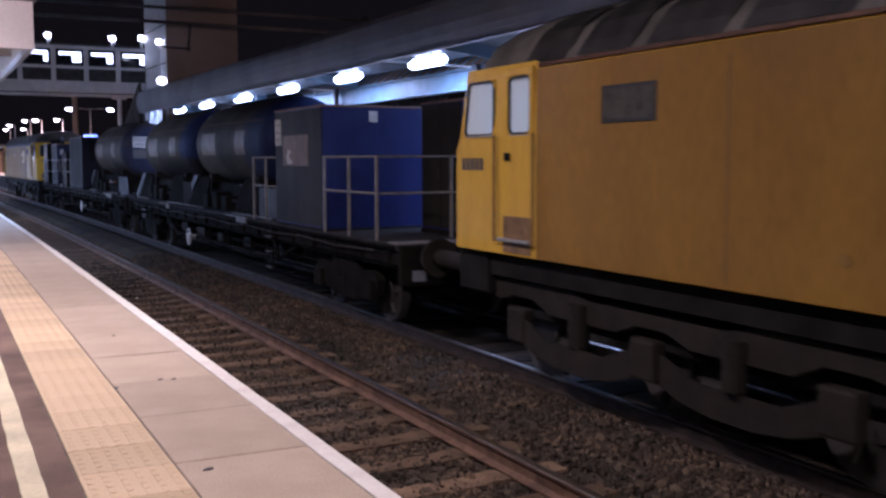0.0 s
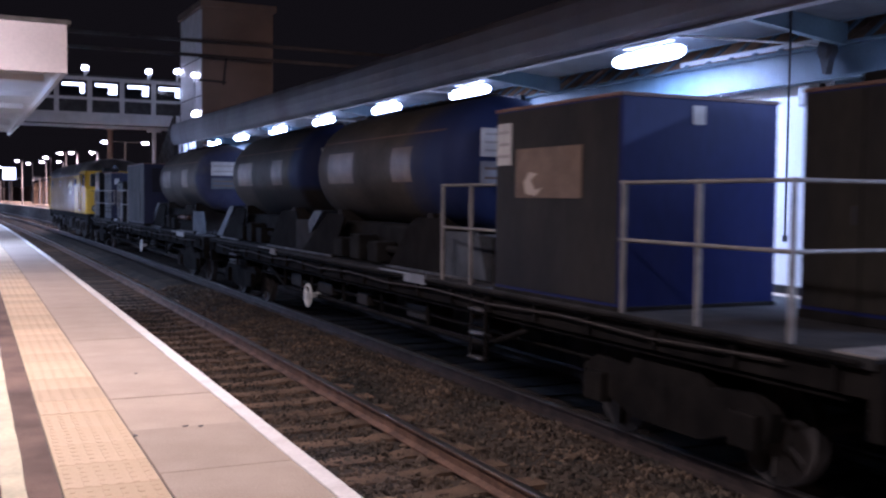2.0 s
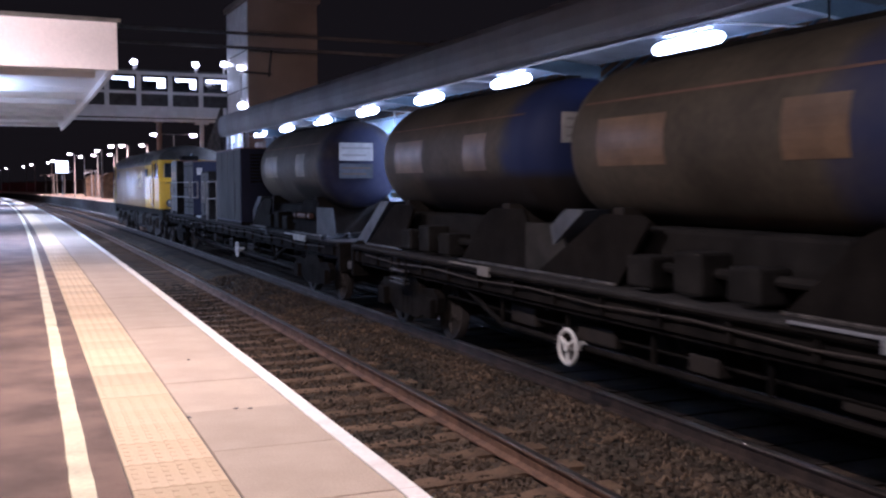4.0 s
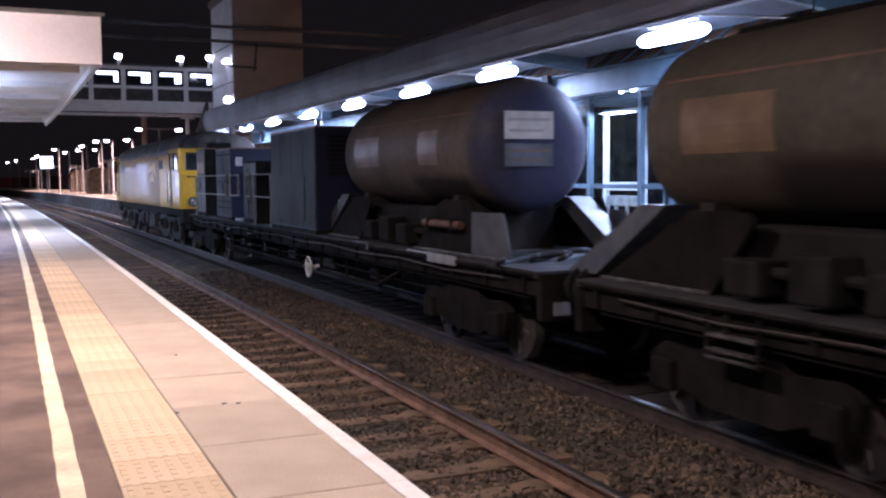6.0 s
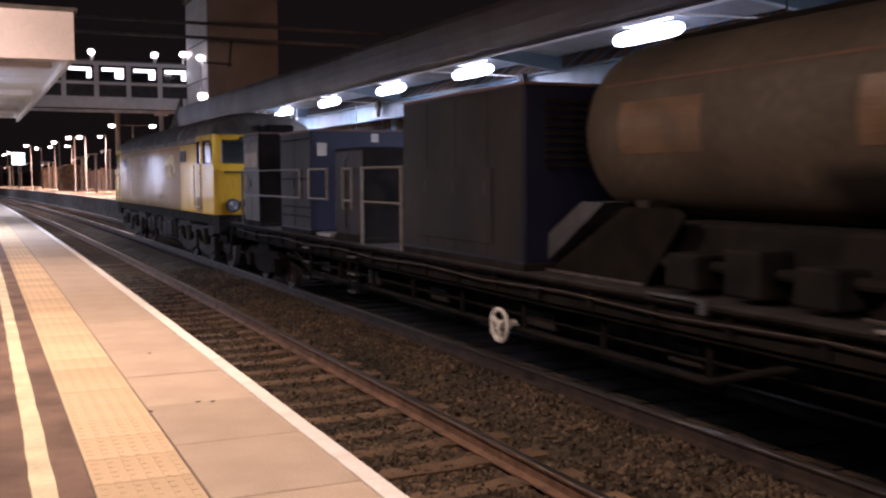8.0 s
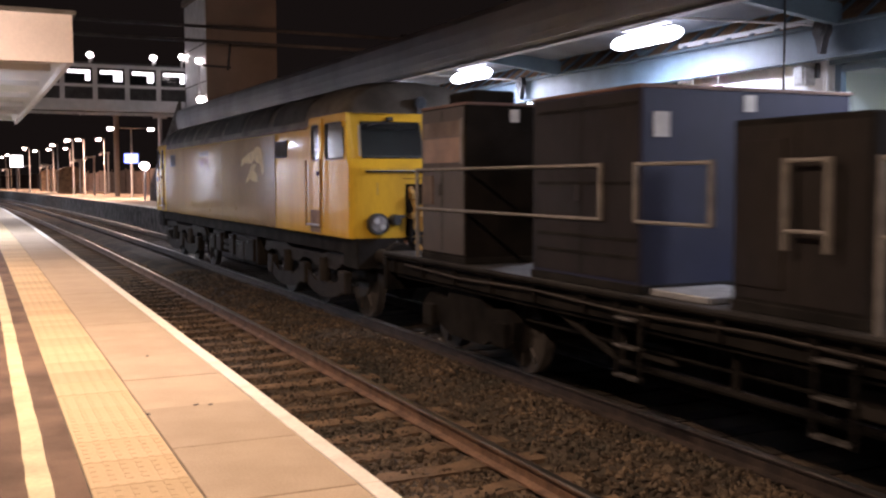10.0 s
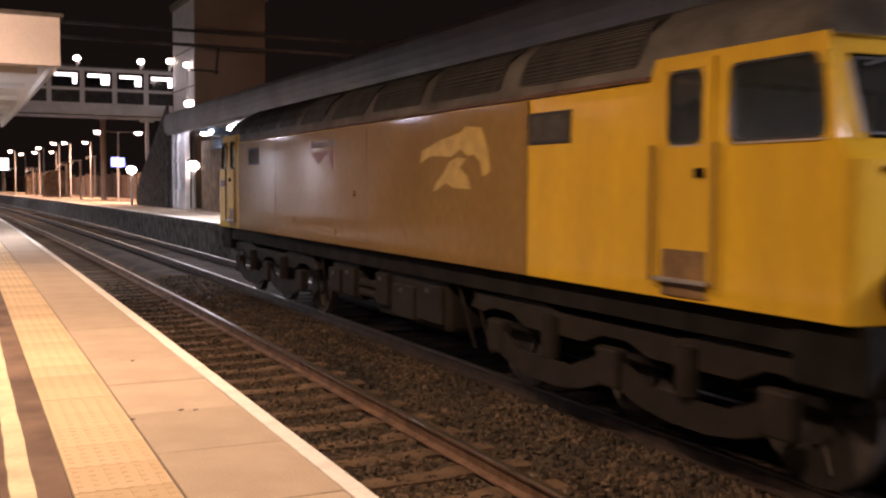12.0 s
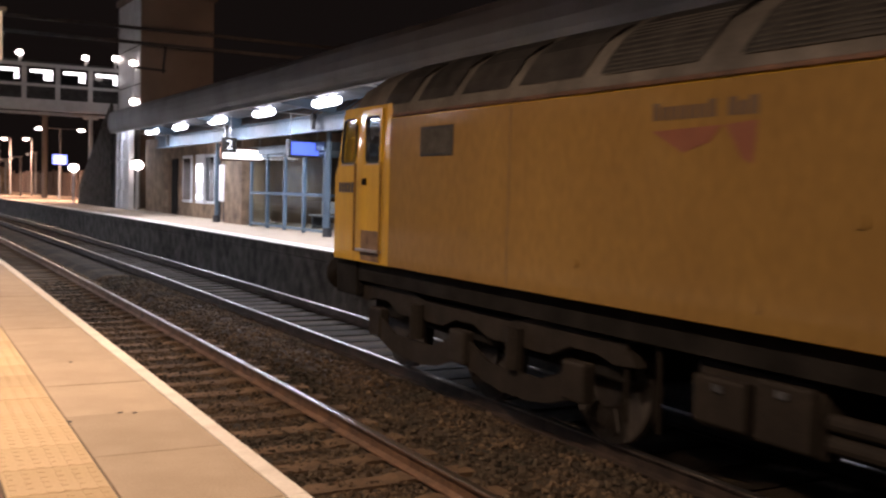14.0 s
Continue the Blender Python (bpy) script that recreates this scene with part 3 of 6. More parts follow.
    bm, rows, a, b = bmesh.new(), [], 0.0, 0.0
    for i in range(int((s1 - s0) / step) + 1):
        a, b = a * 0.6 + rng.uniform(-wear, wear), b * 0.6 + rng.uniform(-wear, wear)
        s = s0 + step * i
        rows.append([bm.verts.new(spot(X, s, z)) for X, z in ((X0 + a - 0.004, PZ - 0.006), (X0 + a, PZ + 0.002), (X1 + b, PZ + 0.002), (X1 + b + 0.004, PZ - 0.006))])
    for p, q in zip(rows, rows[1:]):
        for k in range(3):
            bm.faces.new((p[k], p[k + 1], q[k + 1], q[k]))
    bmesh.ops.recalc_face_normals(bm, faces=bm.faces[:])
    return bm


part("yellow_line", ragged_line(-2.940, -2.848, -40, 200, 0.11, 0.0032), "yellow_line", near, "worn yellow safety line with ragged edges")
far_platform = thing("platform_2", "far station platform with pale surface and dark brick face", "platform", kind="structure")
part("platform_body", sweep([(FEDGE + 0.02, -0.6), (60, -0.6), (60, PZ - 0.02), (FEDGE, PZ - 0.02), (FEDGE, 0.70), (FEDGE + 0.02, 0.68)], -60, 320), "platform_wall", far_platform)
part("platform_surface", sweep(rect(FEDGE + 0.45, 60, PZ - 0.02, PZ), -60, 320), "paving", far_platform)
part("edge_stone", sweep(rect(FEDGE - 0.02, FEDGE + 0.44, PZ - 0.02, PZ + 0.002), -60, 320), "white_line", far_platform, "pale platform edge")


def lay_slabs(name, X0, X1, s0, s1, length, material, parent, joint=0.008, offset=0.0, rough=0.0):
    bm = box(X0 + joint / 2, X1 - joint / 2, -length / 2 + joint / 2, length / 2 - joint / 2, -0.066, 0.0, 0.004)
    first = part(name, bm, material, parent)
    n = int((s1 - s0) / length)
    for i in range(n):
        ob = first if i == 0 else first.copy()
        if i:
            scene.collection.objects.link(ob)
        ob.matrix_basis = along(0, s0 + offset + (i + 0.5) * length, PZ + random.uniform(-rough, rough))
    return first


lay_slabs("paving_slab", -2.285, -1.652, -16.725, 75, 0.915, "paving", near, offset=0.585, rough=0.002)
lay_slabs("edge_slab", -1.650, EDGE, -16.725, 75, 0.915, "white_line", near, 0.006, offset=0.585, rough=0.0015)
part("rear_slabs", sweep(rect(-2.71, EDGE, PZ - 0.07, PZ - 0.003), -40, -16.3), "paving", near)
part("far_slabs", sweep(rect(-2.285, EDGE, PZ - 0.07, PZ - 0.003), 75, 320), "paving", near)


def tactile_slab():
    """A slab with rows of flat-topped lozenges."""
    bm = box(-0.206, 0.206, -0.197, 0.197, -0.066, 0.0, 0.003)
    for i in range(6):
        for j in range(5):
            x, y = -0.172 + 0.0688 * i, -0.158 + 0.079 * j
            add_box(bm, x - 0.014, x + 0.014, y - 0.031, y + 0.031, -0.001, 0.0022)
    return bm


first = part("tactile_slab", tactile_slab(), "tactile", near)
flat = box(-0.206, 0.206, -0.197, 0.197, -0.066, 0.004, 0.003)
flat_first = part("tactile_slab", flat, "tactile", near)
for i in range(-32, 195):
    src = first if 0 <= i < 60 else flat_first
    ob = src if i in (0, 60) else src.copy()
    if i not in (0, 60):
        scene.collection.objects.link(ob)
    ob.matrix_basis = along(-2.497, -3.0 + 0.4 * i, PZ + random.uniform(-0.002, 0.002))

# dark gum spots on and beside the joints
for X, s, a, b in ((-1.915, 5.785, 0.018, 0.011), (-1.992, 5.813, 0.022, 0.010), (-2.17, 3.83, 0.030, 0.014), (-2.0, 7.6, 0.014, 0.010), (-2.275, 5.69, 0.010, 0.022)):
    bm = bmesh.new()
    bmesh.ops.create_cone(bm, cap_ends=True, segments=9, radius1=1.0, radius2=0.8, depth=0.008, matrix=Matrix.Diagonal((a, b, 1, 1)))
    part("dark_spot", bm, "ink", near).matrix_basis = along(X, s, PZ + 0.002, 20)

# ---- near canopy ----
near_canopy = thing("platform_canopy", "white boarded canopy end over the near platform", "canopy", kind="structure")
part("fascia", sweep(rect(-9.5, -1.48, 4.27, 5.13), 18.9, 19.0), "fascia_warm_lit", near_canopy, "white fascia board facing along the platform")
part("side_fascia", sweep(rect(-1.56, -1.48, 4.27, 4.75), 19.0, 40), "canopy_white", near_canopy)
part("soffit", sweep(rect(-9.5, -1.56, 4.40, 4.46), 19.0, 40), "canopy_white", near_canopy)
part("roof", sweep([(-9.5, 5.13), (-1.42, 5.10), (-1.42, 5.16), (-9.5, 5.22)], 18.8, 40), "loco_roof", near_canopy)
# unseen wall added so the locomotive's glossy side has something pale to mirror
part("building_wall", sweep(rect(-6.5, -6.2, PZ, 4.40), 34.5, 200), "canopy_white", near_canopy, "pale wall added out of view, mirrored in the train's glossy side")
for i in range(6):
    part("rafter", sweep(rect(-9.4, -1.75, 4.28, 4.40), 20.5 + 3.4 * i, 20.7 + 3.4 * i), "canopy_white", near_canopy)

# ---- far canopy ----
canopy = thing("island_canopy", "long grey canopy with rounded fascia over the far platform", "canopy", kind="structure")
FASCIA = [(5.02, 4.34), (5.14, 4.32), (5.16, 4.40), (5.16, 5.14), (5.10, 5.20), (5.02, 5.17), (4.94, 5.04), (4.90, 4.84), (4.90, 4.66), (4.93, 4.50), (4.97, 4.40)]
part("fascia", sweep(FASCIA, -30, 43.5), "fascia", canopy, "rounded grey metal fascia")
part("roof", sweep([(5.16, 5.02), (9.0, 5.45), (13.5, 5.0), (13.5, 5.08), (9.0, 5.53), (5.16, 5.10)], -30, 43.5), "timber", canopy, "boarded brown roof")
for X, z0, z1 in ((5.45, 4.40, 4.70), (7.0, 3.76, 4.22), (9.0, 4.2, 4.7)):
    part("beam", sweep([(X - 0.10, z0), (X + 0.10, z0), (X + 0.10, z0 + 0.04), (X + 0.02, z0 + 0.05), (X + 0.02, z1 - 0.05), (X + 0.10, z1 - 0.04), (X + 0.10, z1), (X - 0.10, z1), (X - 0.10, z1 - 0.04), (X - 0.02, z1 - 0.05), (X - 0.02, z0 + 0.05), (X - 0.10, z0 + 0.04)], -30, 43.5), "blue_steel", canopy, "pale blue steel beam")
part("fascia_lip", sweep(rect(5.00, 5.17, 4.295, 4.318), -30, 43.5), "fascia", canopy, "narrow lip under the fascia")
part("soffit", sweep([(5.17, 4.60), (6.80, 4.45), (6.80, 4.47), (5.17, 4.62)], -30, 43.5), "soffit_board", canopy, "dark boarded soffit behind the fascia")
part("soffit_trim", sweep(rect(6.80, 6.84, 4.44, 4.48), -30, 43.5), "blue_steel", canopy)
BRACKETS = [9.95 + 7.88 * i for i in range(-4, 5)]
for s in BRACKETS:
    # deep cross beam from the fascia down to the main beam, and a thin raking brace beside it
    part("cross_beam", slab([(5.17, 4.39), (6.98, 4.17), (6.98, 4.44), (5.17, 4.66)], -0.06, 0.06), "blue_steel", canopy, "pale blue cross beam").matrix_basis = along(0, s - (0.2 if s < 10 else 1.3))
    part("brace", rod(spot(5.14, s + 1.10, 4.35), spot(6.96, s + 0.05, 4.20), 0.016, 6), "white_steel", canopy, "thin pale raking brace")
for i in range(16):
    s = -28 + 4.53 * i
    for k in range(4):
        X = 7.3 + 0.9 * k
        part("purlin", sweep(rect(X, X + 0.07, 5.13 + 0.06 * k, 5.21 + 0.06 * k), s, s + 4.5, 5), "timber", canopy)
    for k in range(9):
        part("rafter_bar", slab([(7.03, 4.22), (7.10, 4.22), (8.55, 5.36), (8.48, 5.36)], -0.045, 0.045), "blue_steel", canopy).matrix_basis = along(0, s + 0.25 + 0.503 * k)
for k in range(24):
    part("roof_board", sweep([(7.12, 4.25), (8.60, 5.38), (8.60, 5.395), (7.12, 4.265)], -30 + 3.06 * k, -30 + 3.06 * k + 3.04, 4), "timber", canopy, "brown roof boards behind the main beam")


def tube_lamp(s, X=6.1, z=4.32):
    lamp = thing("tube_lamp", "lit white fluorescent fitting under the canopy", "lamp", "canopy lamps", m=along(X, s, z))
    part("housing", box(-0.07, 0.07, -0.55, 0.55, 0.165, 0.195, 0.01), "white_steel", lamp)
    part("mount", box(-0.03, 0.03, -0.30, 0.30, 0.10, 0.165, 0.01), "white_steel", lamp)
    bm = bmesh.new()
    rings = [[bm.verts.new((r * math.cos(c), y, r * math.sin(c))) for c in [math.pi * k / 8 for k in range(16)]] for y, r in ((-0.86, 0.02), (-0.83, 0.055), (-0.76, 0.085), (-0.64, 0.104), (-0.5, 0.11), (0.5, 0.11), (0.64, 0.104), (0.76, 0.085), (0.83, 0.055), (0.86, 0.02))]
    for p, q in zip(rings, rings[1:]):
        for k in range(16):
            bm.faces.new((p[k], p[(k + 1) % 16], q[(k + 1) % 16], q[k]))
    bm.faces.new(rings[0]), bm.faces.new(rings[-1][::-1])
    bmesh.ops.recalc_face_normals(bm, faces=bm.faces[:])
    part("diffuser", bm, "lamp_on", lamp, "glowing white diffuser", True)
    for y in (-0.4, 0.4):
        part("hanger", rod((0, y, 0.19), (0, y, 0.24), 0.012, 6), "galv", lamp)
    return lamp


for s in CANOPY_LAMPS:
    tube_lamp(s)

# ---- station buildings on the far platform ----


def building(name, label, X0, X1, s0, s1, z1, material):
    b = thing(name, label, "building", kind="structure")
    part("wall", sweep(rect(X0, X1, PZ, z1), s0, s1, 3), material, b)
    return b


white_building = building("station_building", "white tiled station building wall under the canopy", 7.15, 12, 10.1, 13.2, 4.36, "white_wall")
brick_building = building("brick_building", "buff brick station building with lit doors", 8.25, 12.5, 36.0, 51.0, 4.40, "brick")
back_wall = building("back_wall", "plain dark wall closing the far platform", 12.6, 12.9, -30, 60, 5.0, "platform_wall")

# ---- far platform: buildings, shelters and signs ----


def wall_piece(parent, name, X0, X1, s0, s1, z0, z1, material, label=""):
    return part(name, sweep(rect(X0, X1, z0, z1), s0, s1, 6), material, parent, label)


# white wall: courses of large tiles, notice board, direction sign
for k in range(3):
    for j in range(7):
        wall_piece(white_building, "wall_tile", 7.142, 7.152, 10.14 + 1.02 * k, 10.14 + 1.02 * k + 1.005, PZ + 0.02 + 0.46 * j, PZ + 0.02 + 0.46 * j + 0.45, "white_wall")
wall_piece(white_building, "base_board", 7.135, 7.15, 10.1, 13.2, PZ, PZ + 0.12, "deck", "grey skirting")
board = thing("notice_board", "white framed notice board on the white wall", "notice board", m=along(7.14, 11.9, 0))
part("board", box(-0.04, 0, -0.45, 0.45, 1.68, 3.07, 0.01), "sign_white", board)
part("poster", box(-0.048, -0.038, -0.40, 0.40, 2.05, 3.0), "plate", board)
part("caption_strip", box(-0.05, -0.038, -0.42, 0.42, 1.72, 1.93), "ink", board, "dark strip along the foot")
sign = thing("direction_sign", "maroon direction sign with white arrow", "sign", m=along(6.95, 12.3, 3.43))
part("panel", box(-0.02, 0.02, -0.40, 0.40, -0.17, 0.17, 0.005), "maroon", sign)
bm = prism([(-0.32, 0.0), (-0.20, 0.11), (-0.20, 0.035), (-0.05, 0.035), (-0.05, -0.035), (-0.20, -0.035), (-0.20, -0.11)], -0.026, -0.02)
part("arrow", bm, "sign_white", sign, "white arrow")
part("pictogram", prism([(0.10, -0.11), (0.10, 0.06), (0.16, 0.12), (0.26, 0.10), (0.30, 0.0), (0.26, -0.11)], -0.026, -0.02), "sign_white", sign)
for y in (-0.3, 0.3):
    part("hanger", rod((0, y, 0.17), (0, y, 0.35), 0.012, 6), "galv", sign)
camera_box = thing("wall_speaker", "small grey wall speaker", "speaker", m=along(7.13, 10.35, 3.55))
part("speaker_body", box(-0.22, 0.0, -0.10, 0.10, -0.10, 0.16, 0.03), "galv", camera_box)
part("speaker_arm", box(-0.04, 0.02, -0.16, -0.1, 0.0, 0.2, 0.01), "dark_steel", camera_box)
wire = thing("hanging_rod", "thin dark rod hanging from the canopy", "rod", m=along(6.0, 9.66, 0))
part("rod", rod((0, 0, 1.75), (0, 0, 4.42), 0.014, 6), "dark_steel", wire)
part("hook", rod((0, 0, 4.42), (0, 0, 5.15), 0.02, 6), "dark_steel", wire)
part("weight", rod((0, 0, 1.70), (0, 0, 1.78), 0.03, 8), "dark_steel", wire)


def glazed_room(name, label, X, depth, s0, s1, bays, z1=3.75):
    """A glazed shelter: steel posts and rails with panes between."""
    room = thing(name, label, "shelter")
    step = (s1 - s0) / bays
    for i in range(bays + 1):
        s = s0 + step * i
        part("post", sweep(rect(X - 0.05, X + 0.05, PZ, z1), s - 0.05, s + 0.05, 1), "blue_steel", room, "pale steel post")
        if i < bays:
            for z in (PZ + 0.06, 2.0, z1 - 0.1):
                part("rail", sweep(rect(X - 0.03, X + 0.03, z, z + 0.08), s + 0.05, s + step - 0.05, 3), "blue_steel", room)
            p = part("pane", sweep(rect(X - 0.006, X + 0.006, PZ + 0.14, 2.0), s + 0.06, s + step - 0.06, 3), "glass", room)
            q = part("pane", sweep(rect(X - 0.006, X + 0.006, 2.08, z1 - 0.1), s + 0.06, s + step - 0.06, 3), "glass", room)
            p.visible_shadow = q.visible_shadow = False
    for s in (s0, s1):
        p = part("end_pane", sweep(rect(X + 0.06, X + depth, PZ + 0.14, z1 - 0.1), s - 0.006, s + 0.006, 1), "glass", room)
        p.visible_shadow = False
        part("end_post", sweep(rect(X + depth, X + depth + 0.1, PZ, z1), s - 0.05, s + 0.05, 1), "blue_steel", room)
        part("end_rail", sweep(rect(X + 0.06, X + depth, 2.0, 2.08), s - 0.03, s + 0.03, 1), "blue_steel", room)
    part("header", sweep(rect(X - 0.1, X + depth + 0.1, z1, z1 + 0.25), s0 - 0.1, s1 + 0.1, 3), "blue_steel", room, "steel header above the glass")
    return room


glazed_room("waiting_room", "glazed waiting room with pale steel frames", 7.45, 3.0, 13.65, 18.81, 3)
door_set = thing("glazed_door", "white framed glazed door with grey rails inside the waiting room", "door", m=along(7.9, 16.55, PZ))
for y0, y1 in ((-0.68, -0.56), (0.62, 0.72)):
    part("jamb", box(-0.05, 0.05, y0, y1, 0, 2.62, 0.008), "white_steel", door_set, "white door jamb")
for z0, z1 in ((2.52, 2.62), (1.04, 1.20), (0.74, 0.94)):
    part("rail", box(-0.04, 0.04, -0.56, 0.62, z0, z1, 0.006), "white_steel" if z0 > 1 else "galv", door_set, "door rail")
p = part("pane", box(-0.008, 0.008, -0.56, 0.62, 1.20, 2.52), "glass", door_set)
p.visible_shadow = False
for y in (-0.08, 0.30):
    part("stile", box(-0.03, 0.03, y - 0.03, y + 0.03, 0.02, 0.74, 0.005), "galv", door_set)
for s, z, r in ((18.21, 3.86, 0.10), (17.75, 3.56, 0.13), (15.81, 3.80, 0.055), (15.42, 3.82, 0.075), (15.17, 3.87, 0.055)):
    spot_lamp = thing("spot_lamp", "small glowing white lamp over the entrance", "lamp", "entrance lamps", m=along(7.30, s, z))
    bm = bmesh.new()
    bmesh.ops.create_uvsphere(bm, u_segments=14, v_segments=8, radius=r)
    part("bulb", bm, "lamp_on", spot_lamp, "glowing bulb", True)
    part("stalk", box(0.0, 0.16, -0.02, 0.02, -0.03, 0.03, 0.005), "galv", spot_lamp)
glazed_room("entrance_screen", "glazed entrance screen with pale steel posts", 7.2, 3.0, 5.4, 9.9, 4, 3.7)
glazed_room("glass_shelter", "large glass platform shelter with pale frames", 7.6, 2.6, 26.5, 33.0, 4, 3.3)
seat = thing("platform_bench", "grey metal bench in the glass shelter", "bench", m=along(9.2, 30, PZ))
part("seat", box(-0.25, 0.25, -1.2, 1.2, 0.42, 0.47, 0.01), "galv", seat)
part("backrest", box(0.22, 0.26, -1.2, 1.2, 0.5, 0.9, 0.01), "galv", seat)
for y in (-1.0, 1.0):
    part("leg", box(-0.2, 0.2, y - 0.03, y + 0.03, 0, 0.42, 0.005), "dark_steel", seat)

# brick building: pier, doors, windows, lit panels
wall_piece(brick_building, "pier", 7.45, 8.25, 33.6, 35.6, PZ, 3.6, "brick", "brick pier")
for j in range(46):
    z = PZ + 0.075 * j
    if z > 4.3:
        break
    wall_piece(brick_building, "course", 8.238, 8.252, 36.02, 50.98, z + 0.006, z + 0.068, "brick")
# a black sheet stands in for the dark of the open doorway
wall_piece(brick_building, "doorway", 8.2, 8.26, 44.9, 45.9, PZ, 3.4, "black", "black panel standing in for an unlit open doorway")
wall_piece(brick_building, "door", 8.19, 8.25, 46.2, 47.3, PZ, 3.3, "timber", "brown timber door")
wall_piece(brick_building, "door_panel", 8.18, 8.20, 46.35, 47.15, 1.2, 2.0, "brick")
for s0, s1 in ((42.6, 44.0), (39.2, 40.6)):
    wall_piece(brick_building, "window_frame", 8.18, 8.25, s0, s1, 1.5, 3.5, "white_steel", "white framed window")
    wall_piece(brick_building, "window_pane", 8.17, 8.19, s0 + 0.12, s1 - 0.12, 1.62, 3.38, "window")
poster = thing("lit_poster_case", "brightly lit white poster case on the wall", "poster case", m=along(8.1, 40.9, 0))
part("frame", box(-0.06, 0.06, -0.55, 0.55, 1.5, 3.5, 0.02), "white_steel", poster)
part("lit_panel", box(-0.07, -0.06, -0.4, 0.4, 2.4, 3.1), "window_lit", poster)
part("lit_panel", box(-0.07, -0.06, -0.4, 0.4, 1.7, 1.85), "window_lit", poster)
for s, X in ((37.6, 7.9), (36.4, 7.7)):
    panel = thing("information_panel", "tall pale information panel on a post", "sign", "information panels", m=along(X, s, PZ))
    part("post", box(-0.04, 0.04, -0.04, 0.04, 0, 2.9, 0.005), "dark_steel", panel)
    part("board", box(-0.06, -0.04, -0.30, 0.30, 0.75, 2.1, 0.005), "sign_white", panel)
number_sign = thing("platform_number_sign", "black hanging sign with white figure 2", "sign", m=along(6.5, 32.0, 3.56))
part("panel", box(-0.25, 0.25, -0.03, 0.03, -0.25, 0.25, 0.01), "black", number_sign)
figure = bpy.data.curves.new("figure", "FONT")
figure.body, figure.size, figure.align_x, figure.align_y, figure.extrude = "2", 0.42, "CENTER", "CENTER", 0.004
fig = new("figure", figure)
figure.materials.append(M["sign_white"])
fig.parent, fig.matrix_basis = number_sign, pose(0, -0.036, 0, 90)
part("hanger", rod((0.035, 0, 0.25), (0.035, 0, 1.54), 0.018, 6), "galv", number_sign)
lit_sign = thing("lit_sign", "glowing white hanging station sign with red edge", "sign", m=along(7.0, 32.2, 3.28))
part("case", box(-0.75, 0.75, -0.06, 0.06, -0.22, 0.22, 0.02), "orange", lit_sign)
part("lit_face", box(-0.66, 0.66, -0.072, -0.06, -0.15, 0.15), "window_lit", lit_sign)
for x in (-0.6, 0.6):
    part("hanger", rod((x, 0, 0.22), (x, 0, 1.15), 0.015, 6), "galv", lit_sign)
screen = thing("departure_screen", "blue glowing departure screen under the canopy", "screen", m=along(7.2, 27.2, 3.35))
part("case", box(-0.5, 0.5, -0.12, 0.12, -0.25, 0.25, 0.02), "dark_steel", screen)
part("display", box(-0.42, 0.42, -0.13, -0.12, -0.18, 0.18), "blue_screen", screen)
for x in (-0.4, 0.4):
    part("hanger", rod((x, 0, 0.25), (x, 0, 1.05), 0.015, 6), "galv", screen)
for s in BRACKETS:
    br = thing("canopy_bracket", "dark cast iron bracket under the canopy beam", "bracket", "canopy brackets", m=along(6.86, s - 0.05, 3.98))
    part("arm", prism([(-0.10, 0.26), (0.10, 0.26), (0.13, 0.12), (0.07, 0.02), (0.025, -0.16), (-0.025, -0.16), (-0.07, 0.02), (-0.13, 0.12)], -0.05, 0.05), "dark_steel", br)
    part("boss", rod((-0.07, 0, 0.12), (0.07, 0, 0.12), 0.06, 12), "dark_steel", br)
for s in (14.2, 25.6, 36.0):
    col = thing("canopy_column", "pale painted steel canopy column", "column", "canopy columns", m=along(7.3, s, PZ))
    part("shaft", rod((0, 0, 0), (0, 0, 3.46), 0.075, 14), "blue_steel", col)
    part("base", rod((0, 0, 0), (0, 0, 0.25), 0.13, 14), "dark_steel", col)
    part("capital", rod((0, 0, 3.2), (0, 0, 3.46), 0.08, 14, 0.20), "blue_steel", col)
for s in (34.0, 39.0, 15.6):
    tube_lamp(s, 7.9, 4.2)

# ---- lift tower, footbridge and stair ----
tower = thing("lift_tower", "tall plastered lift tower with pale clad side", "tower", kind="structure")
part("shaft", sweep(rect(9.25, 13.25, PZ, 12.6), 56.5, 62.0, 6), "concrete", tower)
part("parapet", sweep(rect(9.1, 13.4, 12.6, 12.95), 56.3, 62.2, 6), "concrete", tower)
part("side_cladding", sweep(rect(9.20, 9.25, PZ, 12.5), 56.6, 61.9, 6), "white_steel", tower, "pale metal cladding")
for z in (3.5, 5.6, 7.7, 9.8):
    part("cladding_joint", sweep(rect(9.19, 9.20, z, z + 0.06), 56.6, 61.9, 6), "dark_steel", tower)
bridge = thing("footbridge", "white steel footbridge with lit windows over the tracks", "footbridge", kind="structure")
BS = 62.0
part("beam", sweep(rect(-16, 9.2, 6.30, 6.95), BS, BS + 0.3, 1), "white_steel", bridge, "white main beam")
part("deck", sweep(rect(-16, 9.2, 6.4, 6.55), BS + 0.3, BS + 3.0, 3), "deck", bridge)
part("back_beam", sweep(rect(-16, 9.2, 6.25, 6.85), BS + 3.0, BS + 3.3, 1), "white_steel", bridge)
part("top_rail", sweep(rect(-16, 9.2, 8.78, 8.98), BS, BS + 0.25, 1), "white_steel", bridge)
part("sill_rail", sweep(rect(-16, 9.2, 7.66, 7.82), BS, BS + 0.2, 1), "white_steel", bridge)
